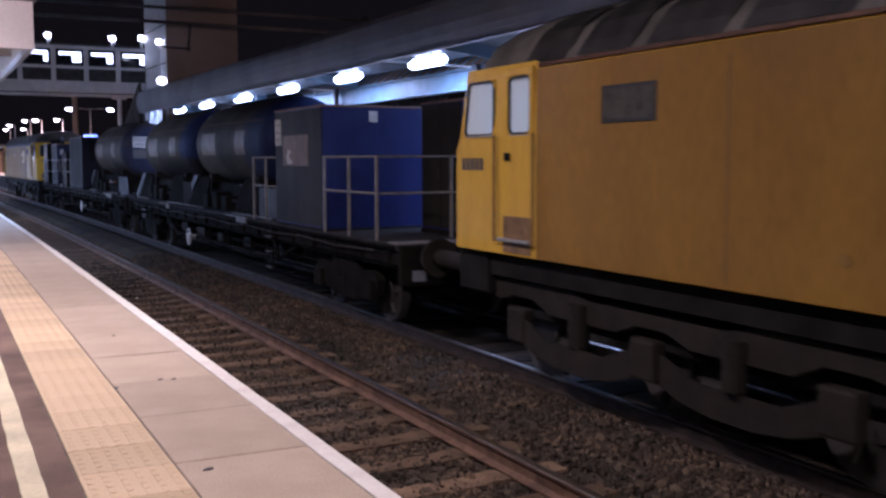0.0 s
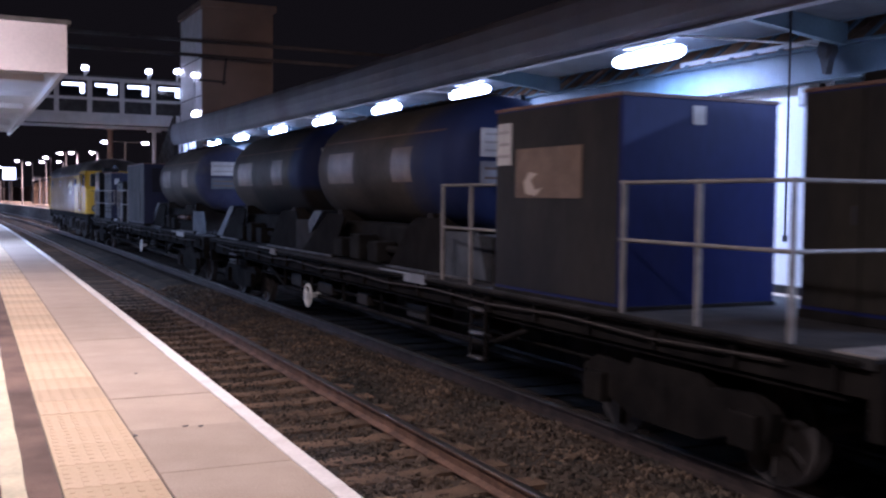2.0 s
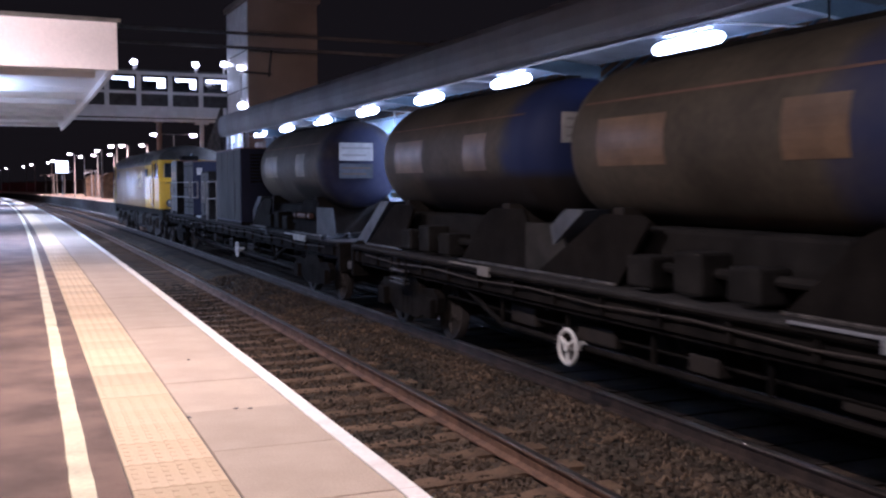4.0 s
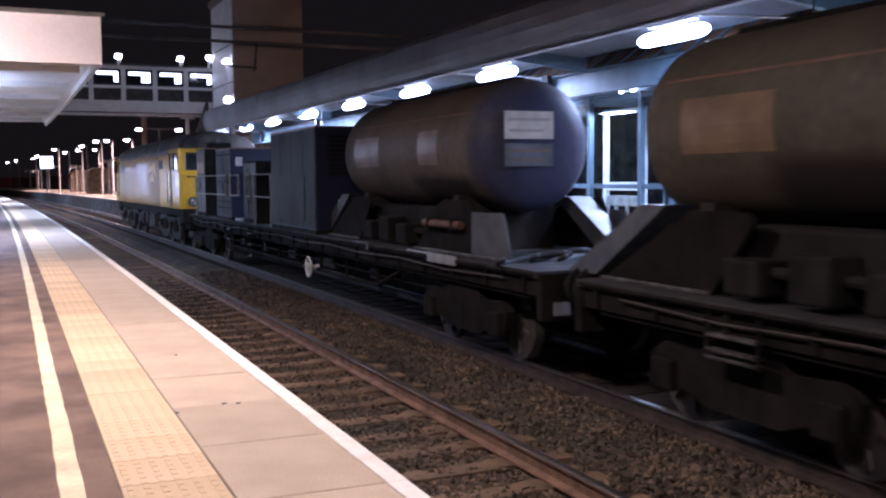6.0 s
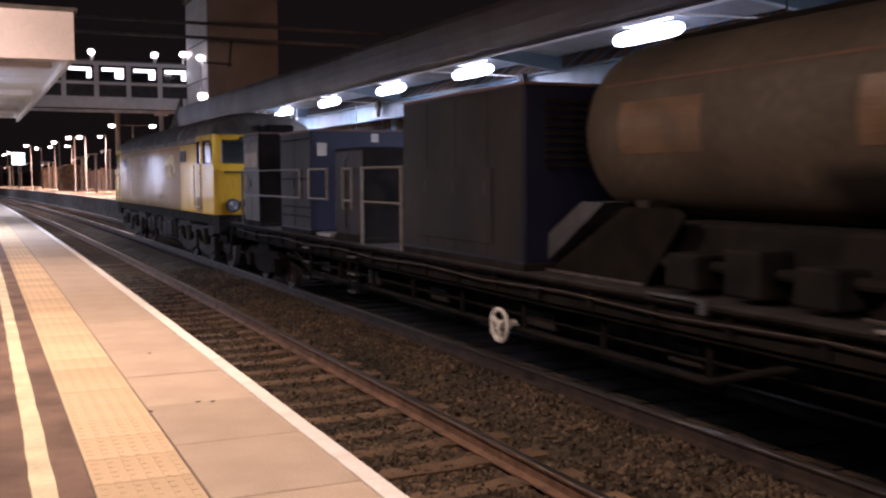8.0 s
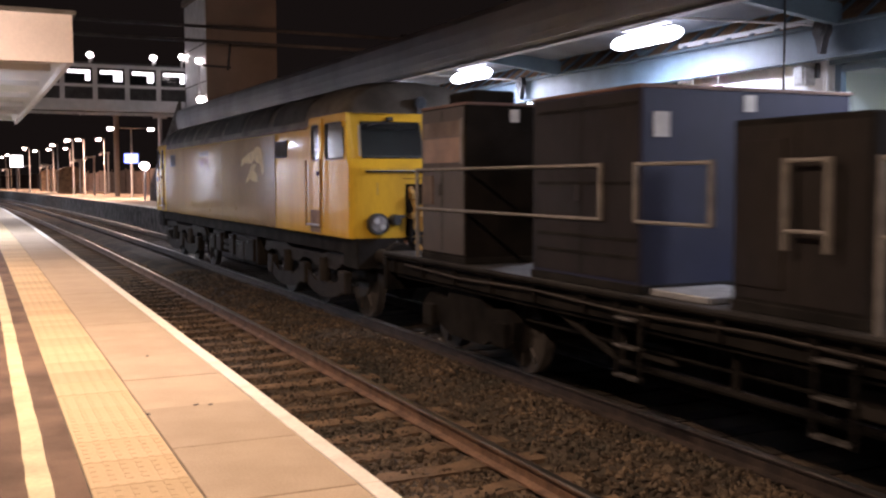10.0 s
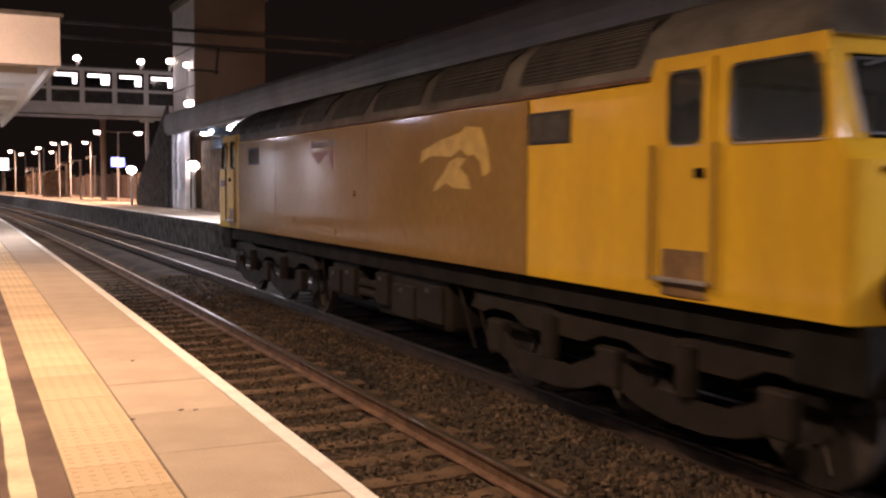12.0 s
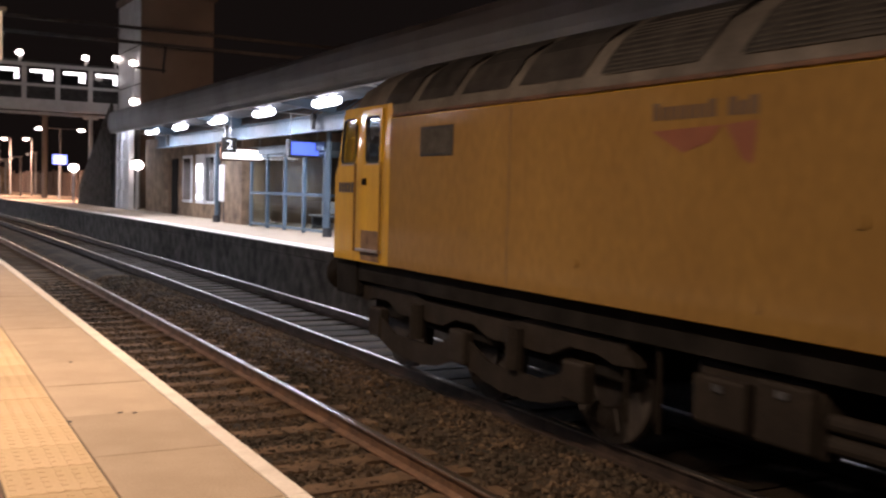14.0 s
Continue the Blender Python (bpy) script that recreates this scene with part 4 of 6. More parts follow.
part("back_wall", sweep(rect(-16, 9.2, 6.85, 9.1), BS + 2.9, BS + 3.0, 1), "dark_steel", bridge)
part("roof", sweep(rect(-16, 9.4, 8.98, 9.08), BS - 0.1, BS + 3.3, 3), "dark_steel", bridge)
for k in range(13):
    x = 9.44 - 1.81 * k
    part("post", sweep(rect(x - 0.13, x + 0.13, 6.95, 8.80), BS - 0.02, BS + 0.22, 1), "white_steel", bridge)
    win = part("window", sweep(rect(x - 1.68, x - 0.13, 7.82, 8.78), BS + 0.06, BS + 0.16, 1), "dark_steel", bridge, "dark framed bridge window")
    part("pane", sweep(rect(x - 1.62, x - 0.19, 7.90, 8.70), BS + 0.045, BS + 0.06, 1), "window", win)
    part("lit_strip", sweep(rect(x - 1.50, x - 0.28, 8.44, 8.62), BS + 0.035, BS + 0.045, 1), "window_lit", win, "lit interior seen through the window")
    part("lit_strip", sweep(rect(x - 0.52 - 0.12 * (k % 3), x - 0.28, 8.02, 8.44), BS + 0.035, BS + 0.045, 1), "window_lit", win)
    part("panel", sweep(rect(x - 1.68, x - 0.13, 6.95, 7.66), BS + 0.08, BS + 0.18, 1), "dark_steel", bridge, "dark parapet panel")
part("pier", sweep(rect(-8.8, -8.2, PZ, 6.25), BS + 1.0, BS + 1.6, 1), "white_steel", bridge)


def globe_lamp(X, s, z0, z, r, label):
    lamp = thing("bridge_lamp", label, "lamp", "bridge lamps", m=along(X, s, 0))
    part("stem", rod((0, 0, z0), (0, 0, z), 0.07, 8), "white_steel", lamp)
    bm = bmesh.new()
    bmesh.ops.create_uvsphere(bm, u_segments=16, v_segments=10, radius=r, matrix=Matrix.Translation((0, 0, z + r * 0.5)) @ Matrix.Diagonal((1.12, 1.12, 0.86, 1)))
    part("globe", bm, "lamp_warm", lamp, "glowing white globe", True)
    part("hood", box(-r * 0.9, r * 0.9, -r * 0.6, r * 1.1, z + r * 1.3, z + r * 1.55, 0.03), "dark_steel", lamp)
    part("bracket", box(0.06, 0.16, -0.05, 0.05, z - 0.25 if z - 0.25 > z0 else z0, z + r * 1.4, 0.01), "white_steel", lamp)


for X, s, z0, z in ((3.73, 61.8, 8.99, 9.38), (7.30, 61.8, 8.99, 9.38), (8.98, 61.8, 8.99, 9.50), (9.0, 57.4, 6.9, 8.82)):
    globe_lamp(X, s, z0 if z0 < z else z - 0.3, z, 0.18, "glowing white lamp on the footbridge")
globe_lamp(8.95, 56.8, 5.2, 6.6, 0.23, "glowing white lamp beside the lift tower")
globe_lamp(8.0, 51.8, PZ, 3.05, 0.28, "glowing white globe lamp by the stair foot")
globe_lamp(7.5, 66.5, PZ, 3.0, 0.28, "glowing white globe lamp beside the stair")

stair = thing("stair_enclosure", "dark clad stair rising from the platform to the footbridge", "staircase", kind="structure")
part("side_wall", sweep(rect(7.9, 8.05, PZ, 4.9), 55.6, 58.5, 3), "dark_steel", stair)
bm = prism([(0, PZ), (9.5, PZ), (9.5, 2.0), (0, 6.6)], 0, 0.15)
part("sloping_wall", bm, "platform_wall", stair, "sloping dark side wall").matrix_basis = along(7.75, 57.0)
for i in range(20):
    part("step", box(0.15, 1.5, 0.40 * i, 0.40 * i + 0.42, PZ, 6.2 - 0.27 * i, 0.0), "deck", stair).matrix_basis = along(7.75, 57.3)
screen_frame = thing("lit_stair_entrance", "brightly lit white steel entrance frame", "entrance", kind="structure")
for s in (52.6, 54.4, 55.5):
    part("post", sweep(rect(7.75, 7.95, PZ, 5.6), s - 0.12, s + 0.12, 1), "white_steel", screen_frame)
for z in (PZ, 2.4, 3.5):
    part("panel", sweep(rect(7.82, 7.88, z + 0.06, z + 1.0), 52.7, 55.4, 3), "white_steel", screen_frame)
part("back_panel", sweep(rect(7.95, 8.0, PZ, 5.6), 52.5, 55.6, 3), "white_wall", screen_frame)

# ---- far lamps, posts and shelters along the platform ----


def street_lamp(X, s, z, reach=0.5, double=False):
    lamp = thing("platform_lamp_post", "tall lamp post with glowing amber head on the far platform" if not double else "twin-headed lamp post with glowing white heads", "lamp post", "far platform lamps", m=along(X, s, PZ))
    h = z - PZ
    part("column", rod((0, 0, 0), (0, 0, h), 0.10, 10, 0.06), "post_grey", lamp)
    for sgn in ((-1, 1) if double else (-1,)):
        part("arm", rod((0, 0, h), (sgn * reach, 0, h + 0.06), 0.035, 8), "galv", lamp)
        head = part("head", box(sgn * reach - 0.35, sgn * reach + 0.35, -0.16, 0.16, h + 0.02, h + 0.16, 0.04), "dark_steel", lamp)
        bm = bmesh.new()
        bmesh.ops.create_uvsphere(bm, u_segments=12, v_segments=8, radius=0.20 if not double else 0.27, matrix=Matrix.Translation((sgn * reach, 0, h - 0.04)) @ Matrix.Diagonal((1.2, 0.8, 0.6, 1)))
        part("lens", bm, "lamp_orange" if not double else "lamp_warm", lamp, "glowing lamp lens", True)


for X, s in ((8.0, 174), (7.1, 159), (9.3, 169), (5.9, 126), (8.3, 137), (8.9, 129), (7.4, 113), (10.4, 126), (7.2, 100), (7.9, 98), (9.4, 96), (7.0, 190), (7.6, 210), (6.6, 232), (7.4, 255), (6.8, 280)):
    street_lamp(X, s, 6.0)
street_lamp(11.8, 96, 7.0, reach=1.8, double=True)


def post(X, s, h, w, material, label):
    p = thing("signal_post", label, "post", "far posts", m=along(X, s, PZ))
    part("column", rod((0, 0, 0), (0, 0, h), w, 10), material, p)
    part("cap", box(-w * 1.6, w * 1.6, -w * 1.6, w * 1.6, h, h + 0.12, 0.01), material, p)
    if w < 0.15:
        part("arm", box(-0.75, -w, -0.06, 0.06, h - 0.02, h + 0.10, 0.01), material, p)
        part("loudspeaker", box(-0.85, -0.60, -0.12, 0.12, h - 0.22, h - 0.02, 0.03), "white_steel", p, "small pale loudspeaker")


post(9.0, 87, 6.6, 0.22, "concrete", "thick tan steel mast on the far platform")
for X, s, h in ((10.5, 118, 3.6), (8.6, 106, 3.2), (9.6, 141, 3.4), (7.6, 121, 3.0), (11.0, 104, 4.0), (8.8, 152, 3.4), (7.9, 92, 3.3), (8.4, 131, 3.0), (7.4, 166, 3.0), (7.9, 182, 3.2)):
    post(X, s, h, 0.09, "post_grey", "slim pale post on the far platform")
tpost = thing("t_shaped_lamp", "white T-shaped post beside the stair", "lamp post", m=along(8.9, 68.5, PZ))
part("column", rod((0, 0, 0), (0, 0, 5.4), 0.13, 10), "white_steel", tpost)
part("bar", box(-0.45, 0.45, -0.12, 0.12, 5.40, 5.58, 0.03), "white_steel", tpost)
for X, s in ((8.6, 112), (9.3, 133)):
    sh = thing("round_top_shelter", "small brown shelter with rounded roof", "shelter", "far shelters", m=along(X, s, PZ))
    o = [(-1.3, 0.0), (-1.3, 2.1), (-1.0, 2.45), (-0.5, 2.65), (0.0, 2.72), (0.5, 2.65), (1.0, 2.45), (1.3, 2.1), (1.3, 0.0)]
    part("shell", slab(o, 0.2, 2.0), "brick", sh)
    oo = [(x * 1.06, z + 0.08) for x, z in o[1:-1]] + [(x * 1.02, z) for x, z in o[1:-1]][::-1]
    part("roof", slab(oo, 0.0, 2.2), "timber", sh)
blue = thing("blue_information_display", "blue and white lit display on the far platform", "screen", m=along(8.6, 78, PZ))
part("post", rod((0, 0, 0), (0, 0, 2.6), 0.08, 10), "galv", blue)
part("display", box(-0.5, 0.5, -0.1, 0.1, 2.6, 3.3, 0.03), "blue_screen", blue)
part("white_panel", box(-0.3, 0.3, -0.12, -0.1, 2.7, 3.1), "window_lit", blue)
white_sign = thing("lit_clock_sign", "white lit sign box on a far post", "sign", m=along(6.9, 150, PZ))
part("post", rod((0, 0, 0), (0, 0, 3.2), 0.09, 10), "galv", white_sign)
part("box", box(-0.8, 0.8, -0.15, 0.15, 3.2, 4.8, 0.05), "window_lit", white_sign)
for X, z in ((3.6, 3.4), (3.6, 2.6)):
    sig = thing("red_signal", "glowing red railway signal far along the line", "signal", "signals", m=along(FAR + 2.2, 262 if z > 3 else 300, 0))
    part("post", rod((0, 0, -0.3), (0, 0, z), 0.09, 8), "dark_steel", sig)
    bm = bmesh.new()
    bmesh.ops.create_uvsphere(bm, u_segments=12, v_segments=8, radius=0.55, matrix=Matrix.Translation((0, -0.2, z)))
    part("lens", bm, "signal_red", sig, "glowing red lens", True)

# added backdrop for the dim brown band behind the far lamps
fence = thing("backdrop_fence", "brown boarded backdrop added behind the far platform", "fence", kind="structure")
for i in range(58):
    s0 = 70 + 4.0 * i
    part("fence_panel", sweep(rect(13.0, 13.06, PZ, PZ + 2.3 + 0.12 * math.sin(1.7 * i)), s0 + 0.06, s0 + 3.94, 4), "fence_board", fence)
    part("fence_post", sweep(rect(12.94, 13.12, PZ, PZ + 2.55), s0 - 0.07, s0 + 0.07, 1), "fence_board", fence)

# ---- overhead line gantry ----
gantry = thing("line_gantry", "dark steel overhead line gantry across the tracks", "gantry")
for z in (9.50, 10.25):
    part("boom", sweep(rect(-7.5, 20.0, z, z + 0.16), 54.0, 54.11, 1), "dark_steel", gantry)
for X in (-7.6, 20.1):
    part("mast", sweep(rect(X - 0.15, X + 0.15, PZ, 10.6), 53.9, 54.2, 1), "dark_steel", gantry)
bm = rod((0, 0, 9.55), (-0.15, 0, 8.1), 0.07, 8)
add_rod(bm, (0.0, 0, 8.25), (-1.5, 0, 8.30), 0.06, 8)
part("drop_arm", bm, "dark_steel", gantry).matrix_basis = along(FAR + 6.6, 54.07)

# ---- trackside weeds ----
rng = np.random.default_rng(9)
for s, X, n in ((20.5, 4.35, 60), (17.2, 4.45, 34), (27, 4.4, 40), (34, 4.4, 40), (42, 4.5, 40), (24, 1.9, 16)):
    bm = bmesh.new()
    for k in range(n):
        p = Vector((rng.normal(0, 0.16), rng.normal(0, 0.45), 0))
        d = Vector((rng.normal(0, 0.06), rng.normal(0, 0.06), rng.uniform(0.08, 0.22)))
        side = Vector((0.012, 0.008, 0))
        a, b, c = bm.verts.new(p - side), bm.verts.new(p + side), bm.verts.new(p + d)
        bm.faces.new((a, b, c))
    tuft = part("weed_tuft", bm, "moss")
    tuft.matrix_basis = along(X, s, -0.21)
    tagged(tuft, "green weeds growing in the ballast", "weeds", kind="stuff")

# ---- assumed lamps above the near platform, unseen behind the camera ----
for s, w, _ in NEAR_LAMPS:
    lamp = thing("platform_lamp_post", "assumed lamp post on the near platform, out of view", "lamp post", "near platform lamps", m=along(-5.6, s, PZ))
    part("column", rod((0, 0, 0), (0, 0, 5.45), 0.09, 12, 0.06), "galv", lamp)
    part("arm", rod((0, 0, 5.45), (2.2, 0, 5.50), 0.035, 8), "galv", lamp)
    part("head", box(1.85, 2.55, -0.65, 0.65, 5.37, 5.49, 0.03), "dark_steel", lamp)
hoarding = part("station_wall", sweep(rect(-14.3, -14.0, -0.6, 6.0), -60, 60), "brick")
tagged(hoarding, "plain station wall behind the near platform", "wall", kind="structure")
# ---- the train ----


# each cab front is set back from the end of the shell by this much more
SETBACK = (0.0, -0.40)


def loft_loco_body(length, rise, door, pane_end):
    """Side walls and cab ends, with openings for the windows and a coupling recess; y runs from end to end."""
    w = 1.345
    side = [(1.0, 1.32), (1.0, 2.15), (1.0, 2.40), (0.998, 2.54), (0.980, 3.12), (0.972, 3.25)]
    low = [(1.0, 1.32), (1.0, 2.15), (1.0, 2.40), (0.998, 2.54), (0.985, 2.98 + rise), (0.978, 3.10 + rise)]
    bm = bmesh.new()

    def back(z):
        return 0.0 if z <= 2.40 else (z - 2.40) * 1.36 if z < 2.54 else 0.19 + (z - 2.54) * 0.39

    def ring(y, f, sign, lean, shape=side):
        return [[bm.verts.new((s * w * k * f, y + sign * lean * back(z), z)) for k, z in shape] for s in (-1, 1)]

    def corner(e, sign):
        base = 0 if e == 0 else length
        return [ring(base + sign * (d + SETBACK[e]), f, sign, lean) for d, f, lean in ((0.39, 0.86, 0.8), (0.402, 0.92, 0.76), (0.42, 0.965, 0.66), (0.46, 1.0, 0.46))]

    # window openings: distances from either end of the shell
    cuts = [[(0.545, 1.57), (1.86, 2.28)], [(0.13, pane_end), (1.86 + door, 2.28 + door)]]
    rings = corner(0, 1)
    for a, b in cuts[0]:
        rings += [ring(a, 1.0, 1, 0.42 if a < 0.6 else 0.0), ring(b, 1.0, 1, 0.0)]
    rings += [ring(2.50, 1, 1, 0), ring(2.55, 1, 1, 0, low), ring(length - 1.74, 1, -1, 0, low), ring(length - 1.69, 1, -1, 0)]
    for a, b in cuts[1][::-1]:
        rings += [ring(length - b, 1.0, -1, 0.0), ring(length - a, 1.0, -1, 0.42 if a < 0.6 else 0.0)]
    rings += corner(1, -1)[::-1]
    n = len(rings)
    open_gaps = {4, 6, n - 8, n - 6}
    for r, (a, b) in enumerate(zip(rings, rings[1:])):
        for j in (0, 1):
            for i in range(len(side) - 1):
                if i == 3 and r in open_gaps:
                    continue
                bm.faces.new((a[j][i], a[j][i + 1], b[j][i + 1], b[j][i]))
    for e, sign in ((rings[0], 1), (rings[-1], -1)):
        # the front is slightly bowed: a middle line stands forward
        mid = [bm.verts.new((0, v.co.y - sign * 0.07, v.co.z)) for v in e[0]]
        for i in (1, 2, 4):
            bm.faces.new((e[0][i], e[0][i + 1], mid[i + 1], mid[i]))
            bm.faces.new((mid[i], mid[i + 1], e[1][i + 1], e[1][i]))
        # the lower front is open round the coupling recess
        x0, x1 = (-0.46, 0.50) if sign > 0 else (-0.50, 0.46)
        ya, yb = (e[0][0].co.y - sign * 0.07 * (1 - abs(x) / 1.157) for x in (x0, x1))
        p = [bm.verts.new((x, y, z)) for x, y, z in ((x0, ya, 1.32), (x0, ya, 2.15), (x1, yb, 2.15), (x1, yb, 1.32))]
        q = [bm.verts.new((v.co.x, mid[0].co.y + sign * 0.38, v.co.z)) for v in p]
        bm.faces.new((e[0][0], e[0][1], p[1], p[0]))
        bm.faces.new((e[1][0], e[1][1], p[2], p[3]))
        for k in range(3):
            bm.faces.new((p[k], p[k + 1], q[k + 1], q[k]))
        bm.faces.new(q)
        bm.verts.remove(mid[0])
    for a, b in zip(rings, rings[1:]):
        bm.faces.new((a[0][0], b[0][0], b[1][0], a[1][0]))
    bmesh.ops.recalc_face_normals(bm, faces=bm.faces[:])
    return bm


def loft_loco_roof(length):
    w = 1.345 * 0.975
    arc = [(-1, 3.10), (-0.985, 3.26), (-0.90, 3.50), (-0.72, 3.68), (-0.45, 3.80), (0, 3.86), (0.45, 3.80), (0.72, 3.68), (0.90, 3.50), (0.985, 3.26), (1, 3.10)]
    bm = bmesh.new()

    def ring(y, f, drop, floor):
        return [bm.verts.new((w * k * f, y + (0.50 * (z - 3.16) * drop) + (0.07 * abs(k) * (drop if abs(drop) > 0.8 else 0)), max(floor, 3.16 + (z - 3.16) * (1 - 0.12 * abs(drop))))) for k, z in arc]

    ends = ((0.66, 0.87, 1, 3.235), (0.70, 0.94, 1, 3.235), (0.80, 0.985, 0.9, 3.235), (1.0, 1.0, 0.7, 3.20), (1.8, 1, 0, 3.10))
    rings = [ring(d, f, k, z) for d, f, k, z in ends] + [ring(length - d - SETBACK[1], f, -k, z) for d, f, k, z in ends[::-1]]
    for a, b in zip(rings, rings[1:]):
        for i in range(len(arc) - 1):
            bm.faces.new((a[i], a[i + 1], b[i + 1], b[i]))
    bm.faces.new(rings[0]), bm.faces.new(rings[-1][::-1])
    bmesh.ops.recalc_face_normals(bm, faces=bm.faces[:])
    return bm


def wheel_mesh(radius, x):
    """A pair of wheels on an axle, about its own centre."""
    bm = rod((-x, 0, 0), (x, 0, 0), 0.09, 10)
    for s in (-1, 1):
        add_rod(bm, (s * (x - 0.07), 0, 0), (s * (x + 0.06), 0, 0), radius, 28)
        add_rod(bm, (s * (x + 0.06), 0, 0), (s * (x + 0.10), 0, 0), radius * 0.42, 16)
        for k in range(6):
            a = k * math.pi / 3
            add_rod(bm, (s * (x + 0.07), radius * 0.45 * math.cos(a), radius * 0.45 * math.sin(a)), (s * (x + 0.07), radius * 0.82 * math.cos(a), radius * 0.82 * math.sin(a)), 0.035, 6)
    return bm


WHEELS = []          # (wheel, y on the vehicle, radius)


def add_wheels(vehicle, ys, radius):
    first = None
    for y in ys:
        if first is None:
            ob = first = part("wheelset", wheel_mesh(radius, 0.7525), "wheel", vehicle)
        else:
            ob = first.copy()
            scene.collection.objects.link(ob)
        ob.location = (0, y, radius)
        WHEELS.append((ob, y, radius))


LOCO = 17.8


def soften(quad, r):
    """The outline of a window with each corner rounded by about r."""
    out = []
    for i, c in enumerate(quad):
        c = Vector(c)
        a, b = (Vector(quad[j % 4]) - c for j in (i - 1, i + 1))
        p, q = c + a.normalized() * r, c + b.normalized() * r
        for k in range(6):
            f = k / 5
            out.append(tuple(p * (1 - f) ** 2 + c * 2 * f * (1 - f) + q * f * f))
    return out


def window_ring(outer, inner, x0, x1):
    """A flat ring between two outlines in y, z."""
    bm = bmesh.new()
    loops = [[bm.verts.new((x, y, z)) for y, z in o] for x, o in ((x0, outer), (x0, inner), (x1, inner), (x1, outer))]
    n = len(outer)
    for a, b in zip(loops, loops[1:] + loops[:1]):
        for i in range(n):
            bm.faces.new((a[i], a[(i + 1) % n], b[(i + 1) % n], b[i]))
    bmesh.ops.recalc_face_normals(bm, faces=bm.faces[:])
    return bm


def window_corners(quad, r, x0, x1):
    """The four fillets that round the corners of a window opening, one after the other."""
    pts = soften(quad, r)
    for i, c in enumerate(quad):
        bm = bmesh.new()
        o = [c] + pts[6 * i:6 * i + 6]
        rows = [[bm.verts.new((x, y, z)) for y, z in o] for x in (x0, x1)]
        bm.faces.new(rows[0]), bm.faces.new(rows[1][::-1])
        for k in range(7):
            bm.faces.new((rows[0][k], rows[1][k], rows[1][(k + 1) % 7], rows[0][(k + 1) % 7]))
        bmesh.ops.recalc_face_normals(bm, faces=bm.faces[:])
        yield bm


def locomotive(paint, paint_label, rear_buffers, rise, glass, door_shift, pane_end, pane_start):
    """rise: extra height of the side; door_shift, pane_end, pane_start: where the second cab's door and windows stand."""
    loco = thing("diesel_locomotive", "yellow diesel locomotive with dark louvred roof and grimy underframe", "locomotive", "train")
    L = LOCO
    part("body", loft_loco_body(L, rise, door_shift, pane_end), "yellow", loco, "yellow painted body with two cabs")
    part("roof", loft_loco_roof(L), "loco_roof", loco, "grimy dark curved roof", True)
    for s in (-1, 1):
        x = s * 1.347
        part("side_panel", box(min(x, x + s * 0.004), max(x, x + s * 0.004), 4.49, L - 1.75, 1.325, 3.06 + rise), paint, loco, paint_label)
        # drip rail along the cantrail
        part("gutter", box(min(s * 1.30, s * 1.345), max(s * 1.30, s * 1.345), 2.56, L - 1.75, 3.08 + rise, 3.12 + rise, 0.01), "rust_strip", loco, "rusty brown gutter strip")
        for e in (0, 1):
            # the second cab's fittings stand nearer its end
            k = 0.0 if e == 0 else door_shift

            def yy(d):
                return d if e == 0 else L - d
            def plate(name, d0, d1, z0, z1, mat, out=0.010, label="", bev=0.004, base=1.345):
                a, b = sorted((yy(d0), yy(d1)))
                xs = sorted((s * (base - 0.02), s * (base + out)))
                return part(name, box(xs[0], xs[1], a, b, z0, z1, bev), mat, loco, label)
            w0, w1 = (0.625, 1.57) if e == 0 else (0.24, pane_end)
            for nm, d0, d1 in (("side_window", w0, w1), ("door_window", 1.86 + k, 2.28 + k)):
                a, b = sorted((yy(d0), yy(d1)))
                g = part(nm, box(*sorted((s * 1.318, s * 1.324)), a, b, 2.54, 3.12), glass, loco, "cab side window")
                g.visible_shadow = False
                lean = 0.10 if nm == "side_window" else 0.0
                quad = [(yy(d0), 2.545), (yy(d1), 2.545), (yy(d1), 3.12), (yy(d0 + lean), 3.12)]
                mid_y = sum(p[0] for p in quad) / 4
                inner = [(mid_y + (y - mid_y) * 0.955, 2.8325 + (z - 2.8325) * 0.935) for y, z in quad]
                for fillet in window_corners(quad, 0.085, *sorted((s * 1.322, s * 1.350))):
                    part("window_corner", fillet, "yellow", g)
                part("window_rubber", window_ring(soften(quad, 0.085), soften(inner, 0.07), *sorted((s * 1.315, s * 1.353))), "rubber", g)
                part("window_sill", box(*sorted((s * 1.33, s * 1.358)), a + 0.03, b - 0.03, 2.528, 2.542), "pale_mark", g, "worn pale lower edge")
            xs = sorted((s * 1.33, s * 1.357))
            door = part("door", box(*xs, *sorted((yy(1.74 + k), yy(2.34 + k))), 1.36, 2.53, 0.004), "yellow", loco, "yellow cab door")
            for d0, d1, z0, z1 in ((1.74, 1.855, 2.53, 3.125), (2.285, 2.34, 2.53, 3.125), (1.74, 2.34, 3.125, 3.20)):
                part("door_frame", box(*xs, *sorted((yy(d0 + k), yy(d1 + k))), z0, z1, 0.003), "yellow", door)
            plate("kick_plate", 1.78 + k, 2.32 + k, 1.345, 1.72, "kick", 0.016, "worn brown kick plate")
            for d in (1.66 + k, 2.42 + k):
                ys = yy(d)
                part("handrail", rod((s * 1.40, ys, 1.45), (s * 1.40, ys, 2.55), 0.018, 8), "dirty_yellow", loco)
            part("door_step", box(*sorted((s * 1.34, s * 1.42)), *sorted((yy(1.74 + k), yy(2.36 + k))), 1.46, 1.49, 0.005), "galv", loco)
